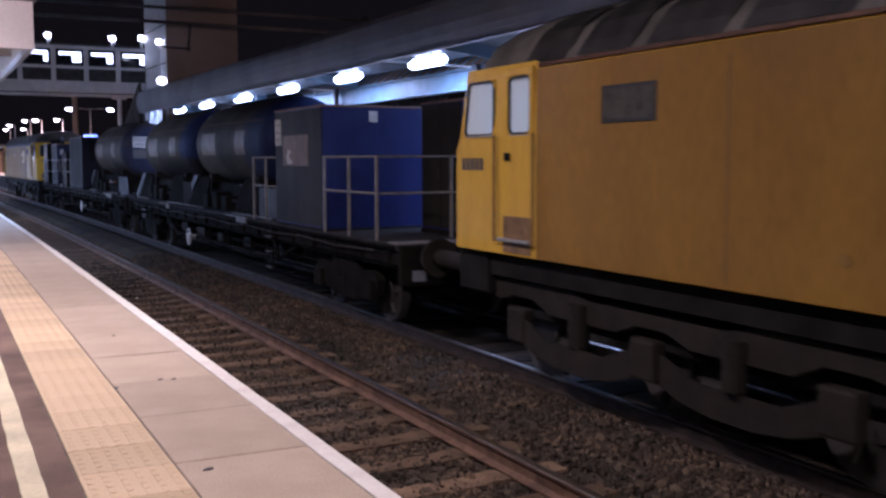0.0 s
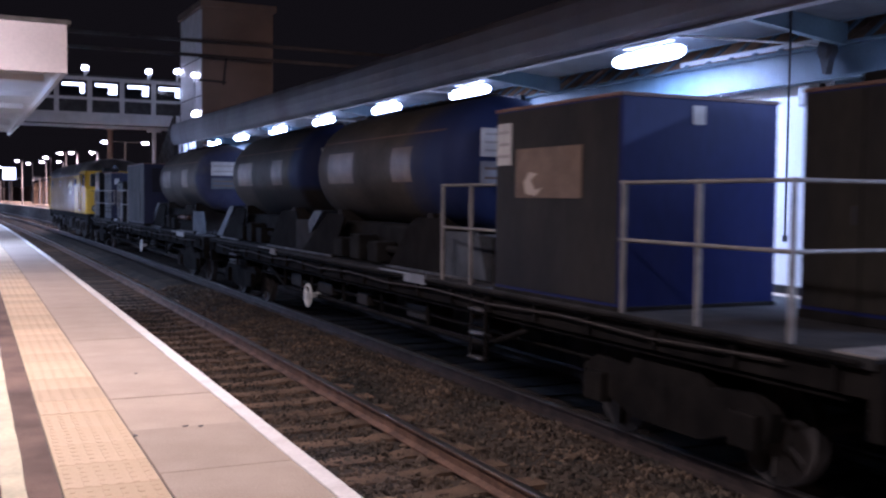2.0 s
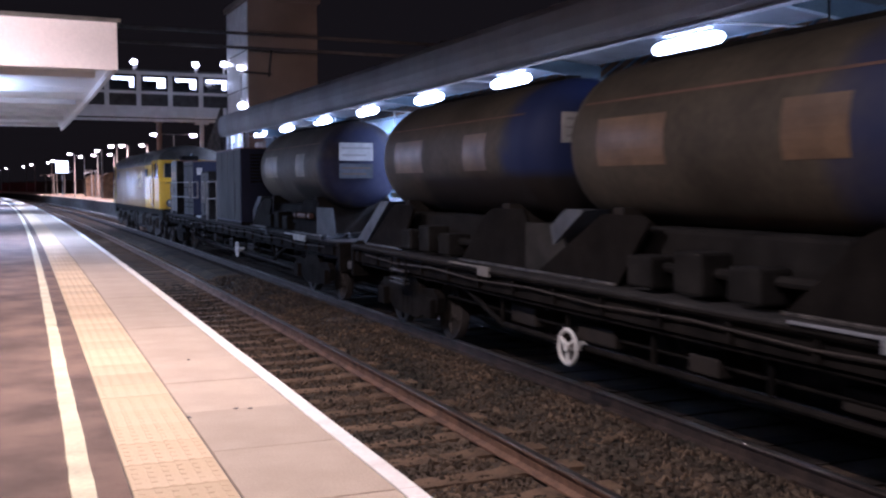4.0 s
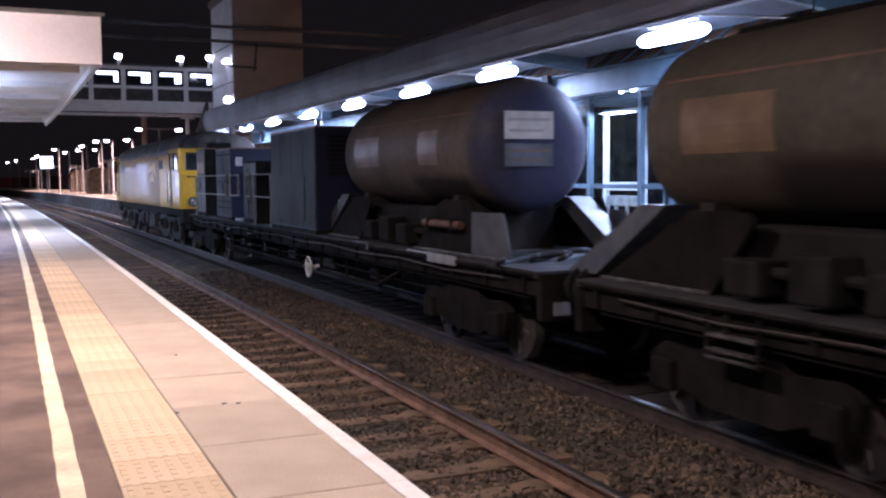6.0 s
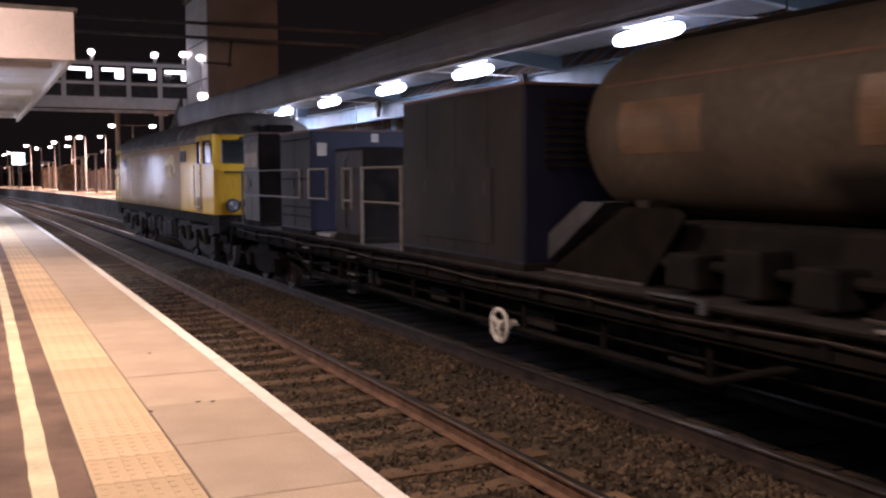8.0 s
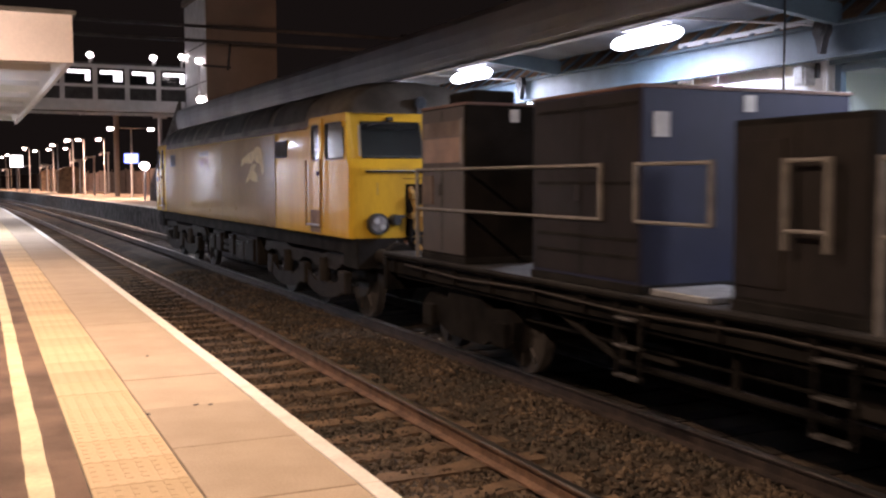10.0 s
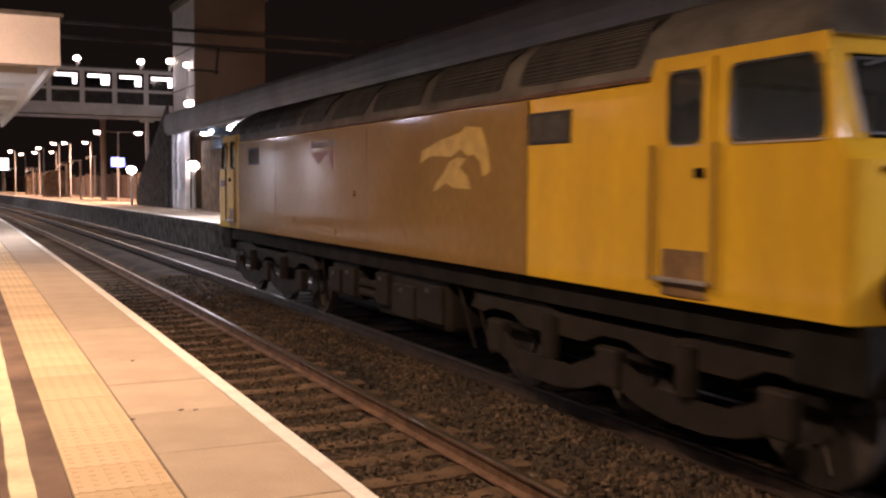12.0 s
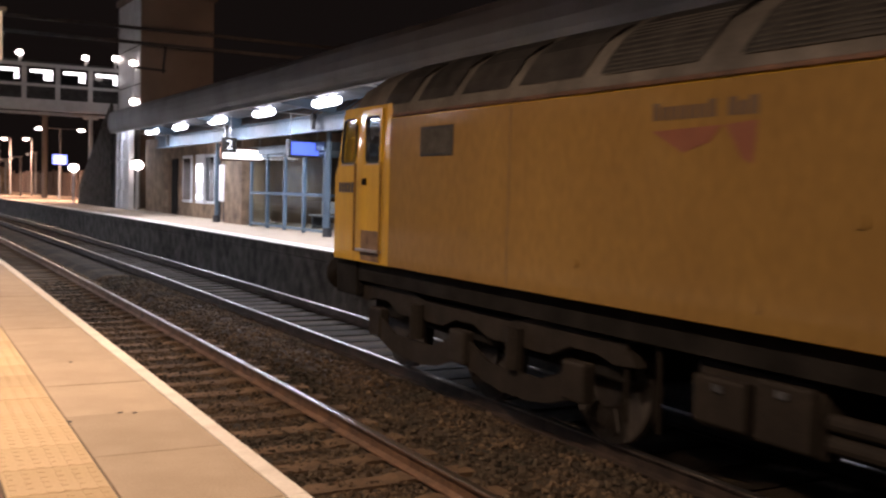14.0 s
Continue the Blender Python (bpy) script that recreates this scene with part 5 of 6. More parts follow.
            part("door_handle", box(*sorted((s * 1.35, s * 1.385)), *sorted((yy(1.82 + k), yy(1.92 + k))), 2.28, 2.36, 0.01), "black", loco)
            if e == 0:
                frame_ = plate("body_window", 3.72, 4.46, 2.62, 2.93, "rubber", 0.012, "dark round-cornered body window", 0.011)
                a, b = sorted((yy(3.76), yy(4.42)))
                part("pane", box(*sorted((s * 1.350, s * 1.360)), a, b, 2.655, 2.895, 0.004), "grille", frame_)
            else:
                frame_ = plate("body_window", pane_start, pane_start + 0.76, 2.60, 2.93, "rubber", 0.012, "dark round-cornered body window", 0.011)
                a, b = sorted((yy(pane_start + 0.04), yy(pane_start + 0.72)))
                part("pane", box(*sorted((s * 1.350, s * 1.360)), a, b, 2.635, 2.895, 0.004), "grille", frame_)
        # roof: black curved panels between ribs, and slatted louvres
        arc = [(1.290, 3.22), (1.262, 3.34), (1.185, 3.50), (1.07, 3.61), (0.93, 3.69)]
        for n, (y0, y1, slats) in enumerate(((2.75, 4.75, True), (5.15, 6.9, True), (7.2, 8.8, True), (9.1, 10.5, True), (10.9, 12.1, True), (12.35, 13.35, False), (13.55, 14.45, False), (14.65, 15.45, False), (15.65, 16.35, False))):
            bm = bmesh.new()
            skew = 0.0 if y0 < 9 else 0.32
            cols = []
            for yy_, sg in ((y0, 1), (y1, 1)):
                cols.append([bm.verts.new((s * (x + 0.012), yy_ - skew * k / 4, z + 0.012)) for k, (x, z) in enumerate(arc)])
            for k in range(4):
                bm.faces.new((cols[0][k], cols[0][k + 1], cols[1][k + 1], cols[1][k]))
            bmesh.ops.recalc_face_normals(bm, faces=bm.faces[:])
            panel = part("roof_panel", bm, "sooty_roof", loco, "black roof panel")
            if slats:
                for k in range(11):
                    f = k / 10 * 3.0
                    i = int(min(f, 3))
                    xa = arc[i][0] + (arc[i + 1][0] - arc[i][0]) * (f - i)
                    za = arc[i][1] + (arc[i + 1][1] - arc[i][1]) * (f - i)
                    part("louvre_slat", box(*sorted((s * (xa - 0.01), s * (xa + 0.022))), y0 + 0.04 - skew * f / 4, y1 - 0.04 - skew * f / 4, za, za + 0.013), "grille", panel)
        # paler marks where lettering was removed, and a dark and red emblem
        x0 = s * 1.352
        if s < 0:
            for o in ([(7.08, 2.49), (7.02, 2.64), (6.50, 2.75), (5.96, 2.82), (5.85, 2.88), (5.48, 2.85), (5.38, 2.70), (5.32, 2.60), (5.26, 2.37), (5.43, 2.32), (5.50, 2.48), (5.64, 2.56), (5.80, 2.55), (5.98, 2.63), (6.22, 2.55), (6.78, 2.57)],
                      [(6.06, 2.54), (5.84, 2.52), (6.00, 2.42), (5.79, 2.31), (5.72, 2.18), (6.15, 2.19), (6.35, 2.25), (6.70, 2.14), (6.63, 2.24), (6.38, 2.38), (6.27, 2.49)]):
                part("pale_mark", prism(o, x0 - 0.003, x0), "pale_yellow", loco, "paler mark where lettering was removed")
            e0 = L - 6.45
            for k in range(11):
                if k != 7:
                    part("emblem_bar", box(x0 - 0.003, x0, e0 - 0.1 * k - 0.08, e0 - 0.1 * k, 2.80, 2.90 + 0.03 * (k in (0, 6, 8, 10))), "faded_ink", loco)
            part("emblem", prism([(e0, 2.72), (e0 - 0.35, 2.55), (e0 - 0.62, 2.62), (e0 - 0.75, 2.74)], x0 - 0.003, x0), "red_mark", loco, "red emblem")
            part("emblem", prism([(e0 - 0.78, 2.74), (e0 - 0.95, 2.50), (e0 - 1.05, 2.46), (e0 - 1.08, 2.76)], x0 - 0.003, x0), "red_mark", loco)
            # number bars under the second cab's window
            for k in range(5):
                part("number_bar", box(x0 - 0.003, x0, L - 0.28 - 0.10 * k, L - 0.21 - 0.10 * k, 2.18, 2.31), "ink", loco)
    for s in (-1, 1):
        for ys in (4.49, 8.9, 13.4):
            part("panel_seam", box(*sorted((s * 1.3505, s * 1.3535)), ys - 0.006, ys + 0.006, 1.34, 3.06), "faded_ink", loco)
        for ys, zs in ((7.6, 1.62), (10.2, 1.50), (12.3, 1.64), (9.4, 2.1)):
            part("lifting_lug", rod((s * 1.345, ys, zs), (s * 1.365, ys, zs), 0.045, 12), "dirty_yellow", loco)
    # cab fronts
    for e in (0, 1):
        turn = pose(0, SETBACK[0], 0) if e == 0 else Matrix.Translation((0, L - SETBACK[1], 0)) @ pose(0, 0, 0, 0, 0, 180)
        front = []

        def leaning(outline, y0, y1):
            """A plate on the sloping windscreen plane, its outline in x, z."""
            bm = bmesh.new()
            rows = [[bm.verts.new((x, 0.46 + dy + 0.07 * abs(x) / 1.157 + (z - 2.54) * 0.39, z)) for x, z in outline] for dy in (y0, y1)]
            n = len(outline)
            bm.faces.new(rows[0]), bm.faces.new(rows[1][::-1])
            for i in range(n):
                bm.faces.new((rows[0][i], rows[1][i], rows[1][(i + 1) % n], rows[0][(i + 1) % n]))
            bmesh.ops.recalc_face_normals(bm, faces=bm.faces[:])
            return bm

        def fit(name, bm, mat, label="", parent=None):
            ob = part(name, bm, mat, parent or loco, label)
            if parent is None:
                front.append(ob)
            return ob

        fit("centre_pillar", leaning([(-0.085, 2.53), (0, 2.53), (0.085, 2.53), (0.055, 3.13), (0, 3.13), (-0.055, 3.13)], -0.006, 0.05), "yellow")
        for s in (-1, 1):
            fit("corner_pillar", leaning([(s * 1.11, 2.53), (s * 1.17, 2.53), (s * 1.15, 3.13), (s * 1.06, 3.13)], -0.006, 0.05), "yellow")
            pane = [(s * 0.125, 2.565), (s * 1.07, 2.565), (s * 1.105, 2.61), (s * 1.065, 3.05), (s * 1.02, 3.10), (s * 0.10, 3.12), (s * 0.062, 3.07), (s * 0.085, 2.61)]
            screen = fit("windscreen", leaning(pane, 0.014, 0.020), glass, "cab windscreen")
            screen.visible_shadow = False
            inner = [(s * 0.15, 2.585), (s * 1.05, 2.585), (s * 1.083, 2.62), (s * 1.045, 3.04), (s * 1.005, 3.08), (s * 0.115, 3.10), (s * 0.085, 3.06), (s * 0.108, 2.62)]
            for k in range(8):
                fit("windscreen_rubber", leaning([pane[k], pane[(k + 1) % 8], inner[(k + 1) % 8], inner[k]], -0.004, 0.012), "rubber")
            fit("pillar_trim", leaning([(s * 1.112, 2.58), (s * 1.150, 2.58), (s * 1.095, 3.06), (s * 1.068, 3.06)], -0.012, -0.006), "pale_mark", "pale strip beside the windscreen")
            tip = (0.22, 2.97) if s > 0 else (0.95, 3.03)
            fit("wiper", leaning([(s * 0.57, 3.13), (s * 0.60, 3.15), (s * (tip[0] + 0.02), tip[1] + 0.02), (s * tip[0], tip[1])], -0.034, -0.022), "rubber")
            fit("wiper_spindle", box(*sorted((s * 0.53, s * 0.64)), 0.64, 0.73, 3.13, 3.19, 0.015), "rubber")
            lamp = fit("headlight", rod((s * 0.93, 0.20, 1.54), (s * 0.93, 0.32, 1.54), 0.165, 24), "rubber", "round black-rimmed headlight")
            rim = rod((s * 0.93, 0.185, 1.54), (s * 0.93, 0.205, 1.54), 0.125, 20)
            part("lens", rim, "lens", lamp, "clear headlight lens")
            for dx_, dz_ in ((-0.05, 0.05), (0.05, -0.05)):
                part("bulb_reflector", rod((s * 0.93 + dx_, 0.17, 1.54 + dz_), (s * 0.93 + dx_, 0.19, 1.54 + dz_), 0.045, 12), "galv", lamp)
            fit("jumper_socket", add_rod(rod((s * 0.66, 0.16, 1.60), (s * 0.66, 0.30, 1.60), 0.085, 14), (s * 0.66, 0.12, 1.60), (s * 0.66, 0.17, 1.60), 0.06, 10), "rubber", "black cable socket")
            fit("socket_bracket", box(*sorted((s * 0.50, s * 0.70)), 0.22, 0.275, 1.63, 1.67, 0.004), "rubber")
            reach = -0.36 if e == 0 else rear_buffers
            fit("buffer", add_rod(rod((s * 0.88, reach, 1.05), (s * 0.88, 0.30, 1.05), 0.11, 14), (s * 0.88, reach - 0.05, 1.05), (s * 0.88, reach, 1.05), 0.25, 20), "under")
            fit("steel_mark", box(*sorted((s * 0.80, s * 0.92)), 0.274, 0.279, 1.98, 2.17), "pale_yellow", "faded pale stencil").matrix_basis = Matrix.Translation((0, 0.045, 0))
        for s in (-1, 1):
            def bowed(x1, z0, z1, out):
                """A strip that follows one half of the bowed front."""
                bm = bmesh.new()
                rows = [[bm.verts.new((s * x, 0.32 + 0.07 * x / 1.157 - d, z)) for x, z in ((0, z0), (x1, z0), (x1, z1), (0, z1))] for d in (out, -0.01)]
                bm.faces.new(rows[0]), bm.faces.new(rows[1][::-1])
                for i in range(4):
                    bm.faces.new((rows[0][i], rows[1][i], rows[1][(i + 1) % 4], rows[0][(i + 1) % 4]))
                bmesh.ops.recalc_face_normals(bm, faces=bm.faces[:])
                return bm
            fit("nose_rail", bowed(1.10, 2.322, 2.352, 0.035), "black", "thin black rail across the nose")
            fit("nose_rail_top", bowed(1.10, 2.353, 2.360, 0.034), "galv")
            fit("hatch_line", bowed(0.50, 2.225, 2.236, 0.004), "black")
        fit("buffer_beam", box(-1.25, 1.25, 0.34, 1.0, 0.85, 1.315, 0.02), "black")
        fit("recess_plate", box(-0.46, 0.50, 0.595, 0.615, 1.33, 2.14), "black", "dark inside of the coupling recess")
        head = [(0.02, 2.10), (0.12, 2.135), (0.42, 2.12), (0.52, 2.06), (0.50, 1.96), (0.44, 1.74), (0.45, 1.55), (0.53, 1.30), (0.44, 1.24), (0.12, 1.26), (0.06, 1.40), (0.20, 1.62), (0.17, 1.80)]
        bm = slab(head, 0.10, 0.40)
        bmesh.ops.bevel(bm, geom=bm.edges[:], offset=0.03, segments=2, affect="EDGES", profile=0.5)
        fit("coupling_head", bm, "worn_yellow", "raised yellow coupling head")
        fit("coupling_collar", box(0.12, 0.47, 0.08, 0.42, 1.58, 1.64, 0.01), "black")
        fit("coupling_hook", add_rod(rod((-0.02, 0.2, 1.62), (-0.02, 0.5, 1.66), 0.07, 10), (-0.02, 0.2, 1.62), (0.05, 0.12, 1.40), 0.06, 10), "rust_strip", "rusty draw hook")
        for x, z0, z1, r, mat in ((-0.40, 1.25, 2.02, 0.035, "black"), (-0.33, 1.45, 2.10, 0.045, "worn_yellow"), (-0.22, 1.42, 1.80, 0.05, "worn_yellow"), (-0.28, 1.15, 1.55, 0.04, "rubber"), (-0.12, 1.20, 1.85, 0.035, "rubber"), (-0.05, 1.70, 2.05, 0.04, "dirty_yellow")):
            fit("pipe", add_rod(rod((x, 0.26, z0), (x + 0.02, 0.22, (z0 + z1) / 2), r, 8), (x + 0.02, 0.22, (z0 + z1) / 2), (x - 0.02, 0.36, z1), r, 8), mat, "upright air pipe")
        for x, z, w_ in ((-0.34, 1.96, 0.13), (-0.24, 1.78, 0.11), (-0.36, 1.66, 0.09)):
            fit("valve", box(x - w_ / 2, x + w_ / 2, 0.18, 0.34, z - 0.05, z + 0.05, 0.015), "dirty_yellow")
        for x, lean, mat in ((-0.62, 0.05, "rubber"), (-0.45, -0.05, "rust_strip"), (-0.30, 0.10, "worn_yellow"), (0.62, 0.06, "orange"), (0.74, -0.04, "rust_strip"), (0.50, 0.02, "rubber")):
            fit("hose", add_rod(rod((x, 0.30, 1.26), (x + lean, 0.14, 1.08), 0.035, 8), (x + lean, 0.14, 1.08), (x + lean * 2, 0.20, 0.72), 0.035, 8), mat, "hanging brake hose")
        fit("marker_light", add_rod(rod((-0.03, 0.70, 3.42), (-0.03, 0.82, 3.42), 0.105, 18), (-0.03, 0.82, 3.42), (-0.03, 1.0, 3.42), 0.07, 10), "rubber", "small black roof headlight")
        part("lens", rod((-0.03, 0.685, 3.42), (-0.03, 0.705, 3.42), 0.08, 16), "window", front[-1])
        fit("lamp_bracket", box(-0.10, 0.04, 0.72, 0.95, 3.22, 3.34, 0.01), "rubber")
        for ob in front:
            # fittings of the lower nose stand on its face
            low = ob.name.split(".")[0] in ("headlight", "jumper_socket", "socket_bracket", "steel_mark", "coupling_head", "coupling_collar", "coupling_hook", "pipe", "valve", "hose")
            ob.matrix_basis = turn @ pose(0, 0.055 if low else 0, 0) @ ob.matrix_basis
    part("bulkhead", box(-1.27, 1.27, 2.62, 2.66, 1.34, 3.08), "cab_inside", loco)
    part("bulkhead", box(-1.27, 1.27, L - 1.76, L - 1.72, 1.34, 3.08), "cab_inside", loco)
    for s in (-1, 1):
        for a, b in ((1.54, 1.85), (2.30, 2.60), (L - 1.84 - door_shift, L - pane_end - 0.02), (L - 1.70, L - 2.30 - door_shift)):
            part("cab_lining", box(*sorted((s * 1.285, s * 1.30)), a, b, 2.45, 3.10), "cab_inside", loco)
        for a, b in ((0.97, 2.6), (L - 1.7, L - 0.57)):
            part("cab_lining", box(*sorted((s * 1.29, s * 1.305)), a, b, 1.36, 2.52), "cab_inside", loco)
    for a, b in ((0.95, 2.6), (L - 1.7, L - 0.58)):
        part("cab_ceiling", box(-1.2, 1.2, a, b, 3.125, 3.14), "cab_inside", loco)
    part("cab_desk", box(-1.15, 1.15, 0.63, 0.95, 1.36, 2.42, 0.03), "cab_inside", loco)
    part("cab_desk", box(-1.15, 1.15, L - 0.55, L - 0.24, 1.36, 2.42, 0.03), "cab_inside", loco)
    for ys in (1.45, L - 1.1):
        part("cab_seat", box(-0.85, -0.35, ys - 0.22, ys + 0.22, 1.36, 1.95, 0.04), "cab_inside", loco)
        part("cab_seat", box(0.35, 0.85, ys - 0.22, ys + 0.22, 1.36, 1.95, 0.04), "cab_inside", loco)
    # underframe
    part("underframe", box(-1.22, 1.22, 1.01, L - 0.61, 1.06, 1.316), "black", loco)
    mid = L / 2
    part("fuel_tank", box(-1.14, 1.14, mid - 2.2, mid + 0.1, 0.42, 1.05, 0.06), "under", loco)
    part("battery_box", box(-1.12, 1.12, mid + 0.9, mid + 2.1, 0.50, 1.02, 0.05), "under", loco)
    for s in (-1, 1):
        for y0, y1, z0, z1, x in ((-2.1, -1.35, 0.50, 0.98, 1.20), (-1.25, -0.5, 0.46, 0.90, 1.19), (-0.42, 0.02, 0.55, 1.0, 1.22), (0.95, 1.45, 0.54, 0.98, 1.19), (1.52, 2.05, 0.56, 0.92, 1.21)):
            part("equipment_case", box(*sorted((s * 1.05, s * x)), mid + y0, mid + y1, z0, z1, 0.025), "under", loco, "grimy equipment case")
            part("case_latch", box(*sorted((s * x, s * (x + 0.018))), mid + (y0 + y1) / 2 - 0.05, mid + (y0 + y1) / 2 + 0.05, z1 - 0.10, z1 - 0.05), "strut", loco)
        for z in (0.64, 0.78):
            part("air_reservoir", rod((s * 1.08, mid + 0.14, z), (s * 1.08, mid + 0.86, z), 0.065, 12), "under", loco)
        part("brake_pipe", rod((s * 1.20, mid - 2.6, 1.20), (s * 1.20, mid + 2.6, 1.22), 0.022, 6), "under", loco)
        for y in (-2.9, -2.5, 2.5, 2.9):
            part("sand_pipe", rod((s * 1.15, mid + y, 1.05), (s * 1.0, mid + y * 1.06, 0.30), 0.022, 6), "under", loco)
    for c in (mid - 5.64, mid + 5.64):
        bogie = part("bogie", box(-1.0, 1.0, c - 2.6, c + 2.6, 0.62, 0.98, 0.03), "black", loco)
        for s in (-1, 1):
            top = [(c - 2.85, 0.82), (c - 2.7, 1.0), (c - 1.3, 1.04), (c - 0.9, 0.96), (c + 0.9, 0.96), (c + 1.3, 1.04), (c + 2.7, 1.0), (c + 2.85, 0.82), (c + 2.55, 0.80), (c + 2.3, 0.86), (c + 1.9, 0.86), (c + 1.6, 0.74), (c + 0.5, 0.74), (c + 0.2, 0.84), (c - 0.2, 0.84), (c - 0.5, 0.74), (c - 1.6, 0.74), (c - 1.9, 0.86), (c - 2.3, 0.86), (c - 2.55, 0.80)]
            part("bogie_frame", prism(top, *sorted((s * 1.02, s * 1.14))), "under", loco, "brown dusty bogie side frame")
            for m0, m1 in ((c - 2.25, c + 0.12), (c - 0.12, c + 2.25)):
                w0 = m1 - m0
                eq = [(m0, 0.60), (m0 + 0.12 * w0, 0.66), (m0 + 0.30 * w0, 0.50), (m0 + 0.70 * w0, 0.50), (m0 + 0.88 * w0, 0.66), (m1, 0.60), (m1 - 0.05 * w0, 0.44), (m0 + 0.75 * w0, 0.30), (m0 + 0.6 * w0, 0.255), (m0 + 0.4 * w0, 0.255), (m0 + 0.25 * w0, 0.30), (m0 + 0.05 * w0, 0.44)]
                part("equaliser_beam", prism(eq, *sorted((s * (1.15 if m0 < c - 1 else 1.19), s * (1.18 if m0 < c - 1 else 1.22)))), "under", loco, "boat-shaped equaliser beam")
            for d in (-2.1, 0, 2.1):
                part("axle_box", box(*sorted((s * 1.10, s * 1.24)), c + d - 0.17, c + d + 0.17, 0.40, 0.76, 0.03), "under", loco)
            for d in (-1.05, 1.05):
                part("spring", rod((s * 1.16, c + d, 0.52), (s * 1.16, c + d, 0.92), 0.10, 12), "under", loco)
        add_wheels(loco, (c - 2.1, c, c + 2.1), 0.57)
    return loco


def bogie(wagon, c):
    b = part("bogie_bolster", box(-0.95, 0.95, c - 0.25, c + 0.25, 0.42, 0.72, 0.03), "wagon_under", wagon)
    for s in (-1, 1):
        o = [(c - 1.25, 0.62), (c - 1.05, 0.74), (c - 0.55, 0.70), (c - 0.4, 0.84), (c + 0.4, 0.84), (c + 0.55, 0.70), (c + 1.05, 0.74), (c + 1.25, 0.62), (c + 1.2, 0.40), (c + 0.75, 0.36), (c + 0.45, 0.26), (c - 0.45, 0.26), (c - 0.75, 0.36), (c - 1.2, 0.40)]
        part("bogie_frame", prism(o, *sorted((s * 0.98, s * 1.10))), "wagon_under", wagon)
        for d in (-1.0, 1.0):
            part("axle_box", box(*sorted((s * 1.06, s * 1.18)), c + d - 0.15, c + d + 0.15, 0.32, 0.60, 0.02), "wagon_under", wagon)
        for d in (-0.2, 0, 0.2):
            part("spring", rod((s * 1.04, c + d, 0.30), (s * 1.04, c + d, 0.62), 0.07, 10), "wagon_under", wagon)
    add_wheels(wagon, (c - 1.0, c + 1.0), 0.42)


def railing(wagon, points, posts, z0=1.2, z1=2.36):
    """Tube railing along a run of (x, y) points with posts where given."""
    for x, y in posts:
        part("rail_post", box(x - 0.021, x + 0.021, y - 0.019, y + 0.019, z0, z1, 0.005), "rail_white", wagon, "white painted railing post")
    for z in (1.84, z1 - 0.02):
        for (xa, ya), (xb, yb) in zip(points, points[1:]):
            part("rail_bar", rod((xa, ya, z), (xb, yb, z), 0.017, 8), "rail_white", wagon)


def tank(wagon, y0, y1, material, cylinder=False, gusset="deck"):
    zc, r = 2.65, 0.90
    bm = bmesh.new()
    rings = []
    prof = [(y0, 0.0), (y0 + 0.02, 0.30), (y0 + 0.08, 0.60), (y0 + 0.18, 0.84), (y0 + 0.32, 0.97), (y0 + 0.5, 1.0), (y1 - 0.5, 1.0), (y1 - 0.32, 0.97), (y1 - 0.18, 0.84), (y1 - 0.08, 0.60), (y1 - 0.02, 0.30), (y1, 0.0)]
    for y, f in prof:
        if f == 0:
            rings.append([bm.verts.new((0, y, zc))])
        else:
            rings.append([bm.verts.new((r * f * math.cos(a), y, zc + r * f * math.sin(a))) for a in [2 * math.pi * i / 40 for i in range(40)]])
    for a, b in zip(rings, rings[1:]):
        for i in range(40):
            j = (i + 1) % 40
            if len(a) == 1:
                bm.faces.new((a[0], b[j], b[i]))
            elif len(b) == 1:
                bm.faces.new((a[i], a[j], b[0]))
            else:
                bm.faces.new((a[i], a[j], b[j], b[i]))
    bmesh.ops.recalc_face_normals(bm, faces=bm.faces[:])
    t = part("tank", bm, material, wagon, "grimy round water tank with dished ends", True)
    # painted stripe, a thin band round the shell
    for s in (-1, 1):
        a0, a1 = math.asin(0.42 / r), math.asin(0.445 / r)
        rr = r + 0.004
        bm = bmesh.new()
        q = [bm.verts.new((s * rr * math.cos(a), y, zc + rr * math.sin(a))) for a, y in ((a0, y0 + 0.5), (a0, y1 - 0.5), (a1, y1 - 0.5), (a1, y0 + 0.5))]
        bm.faces.new(q)
        bmesh.ops.solidify(bm, geom=bm.faces[:], thickness=-0.004)
        part("stripe", bm, "orange", t, "thin faded orange stripe")
        # panels on the shell
        for c, half in ((y0 + 1.8, 0.36), (y1 - 1.5, 0.60)):
            bm = bmesh.new()
            a0, a1 = -0.27, 0.28
            cols = [[bm.verts.new((s * rr * math.cos(a0 + (a1 - a0) * k / 6), y, zc + rr * math.sin(a0 + (a1 - a0) * k / 6))) for k in range(7)] for y in (c - half, c + half)]
            for k in range(6):
                bm.faces.new((cols[0][k], cols[1][k], cols[1][k + 1], cols[0][k + 1]))
            part("shell_panel", bm, "tank_panel", t, "faded brown panel on the tank")
    part("spine", box(-0.12, 0.12, y0 + 0.7, y1 - 0.7, zc + r - 0.02, zc + r + 0.05, 0.02), "black", t)
    part("cradle", box(-0.80, 0.80, y0 + 1.5, y1 - 1.5, 1.2, 1.80, 0.04), "black", wagon, "dark tank cradle")
    for e, ye in ((1, y0), (-1, y1)):
        # sloping end struts and upright saddle plates at each end
        for s in (-1, 1):
            o = [(ye + e * 0.75, 1.95), (ye + e * 0.35, 1.95), (ye - e * 1.0, 1.22), (ye - e * 0.45, 1.22)]
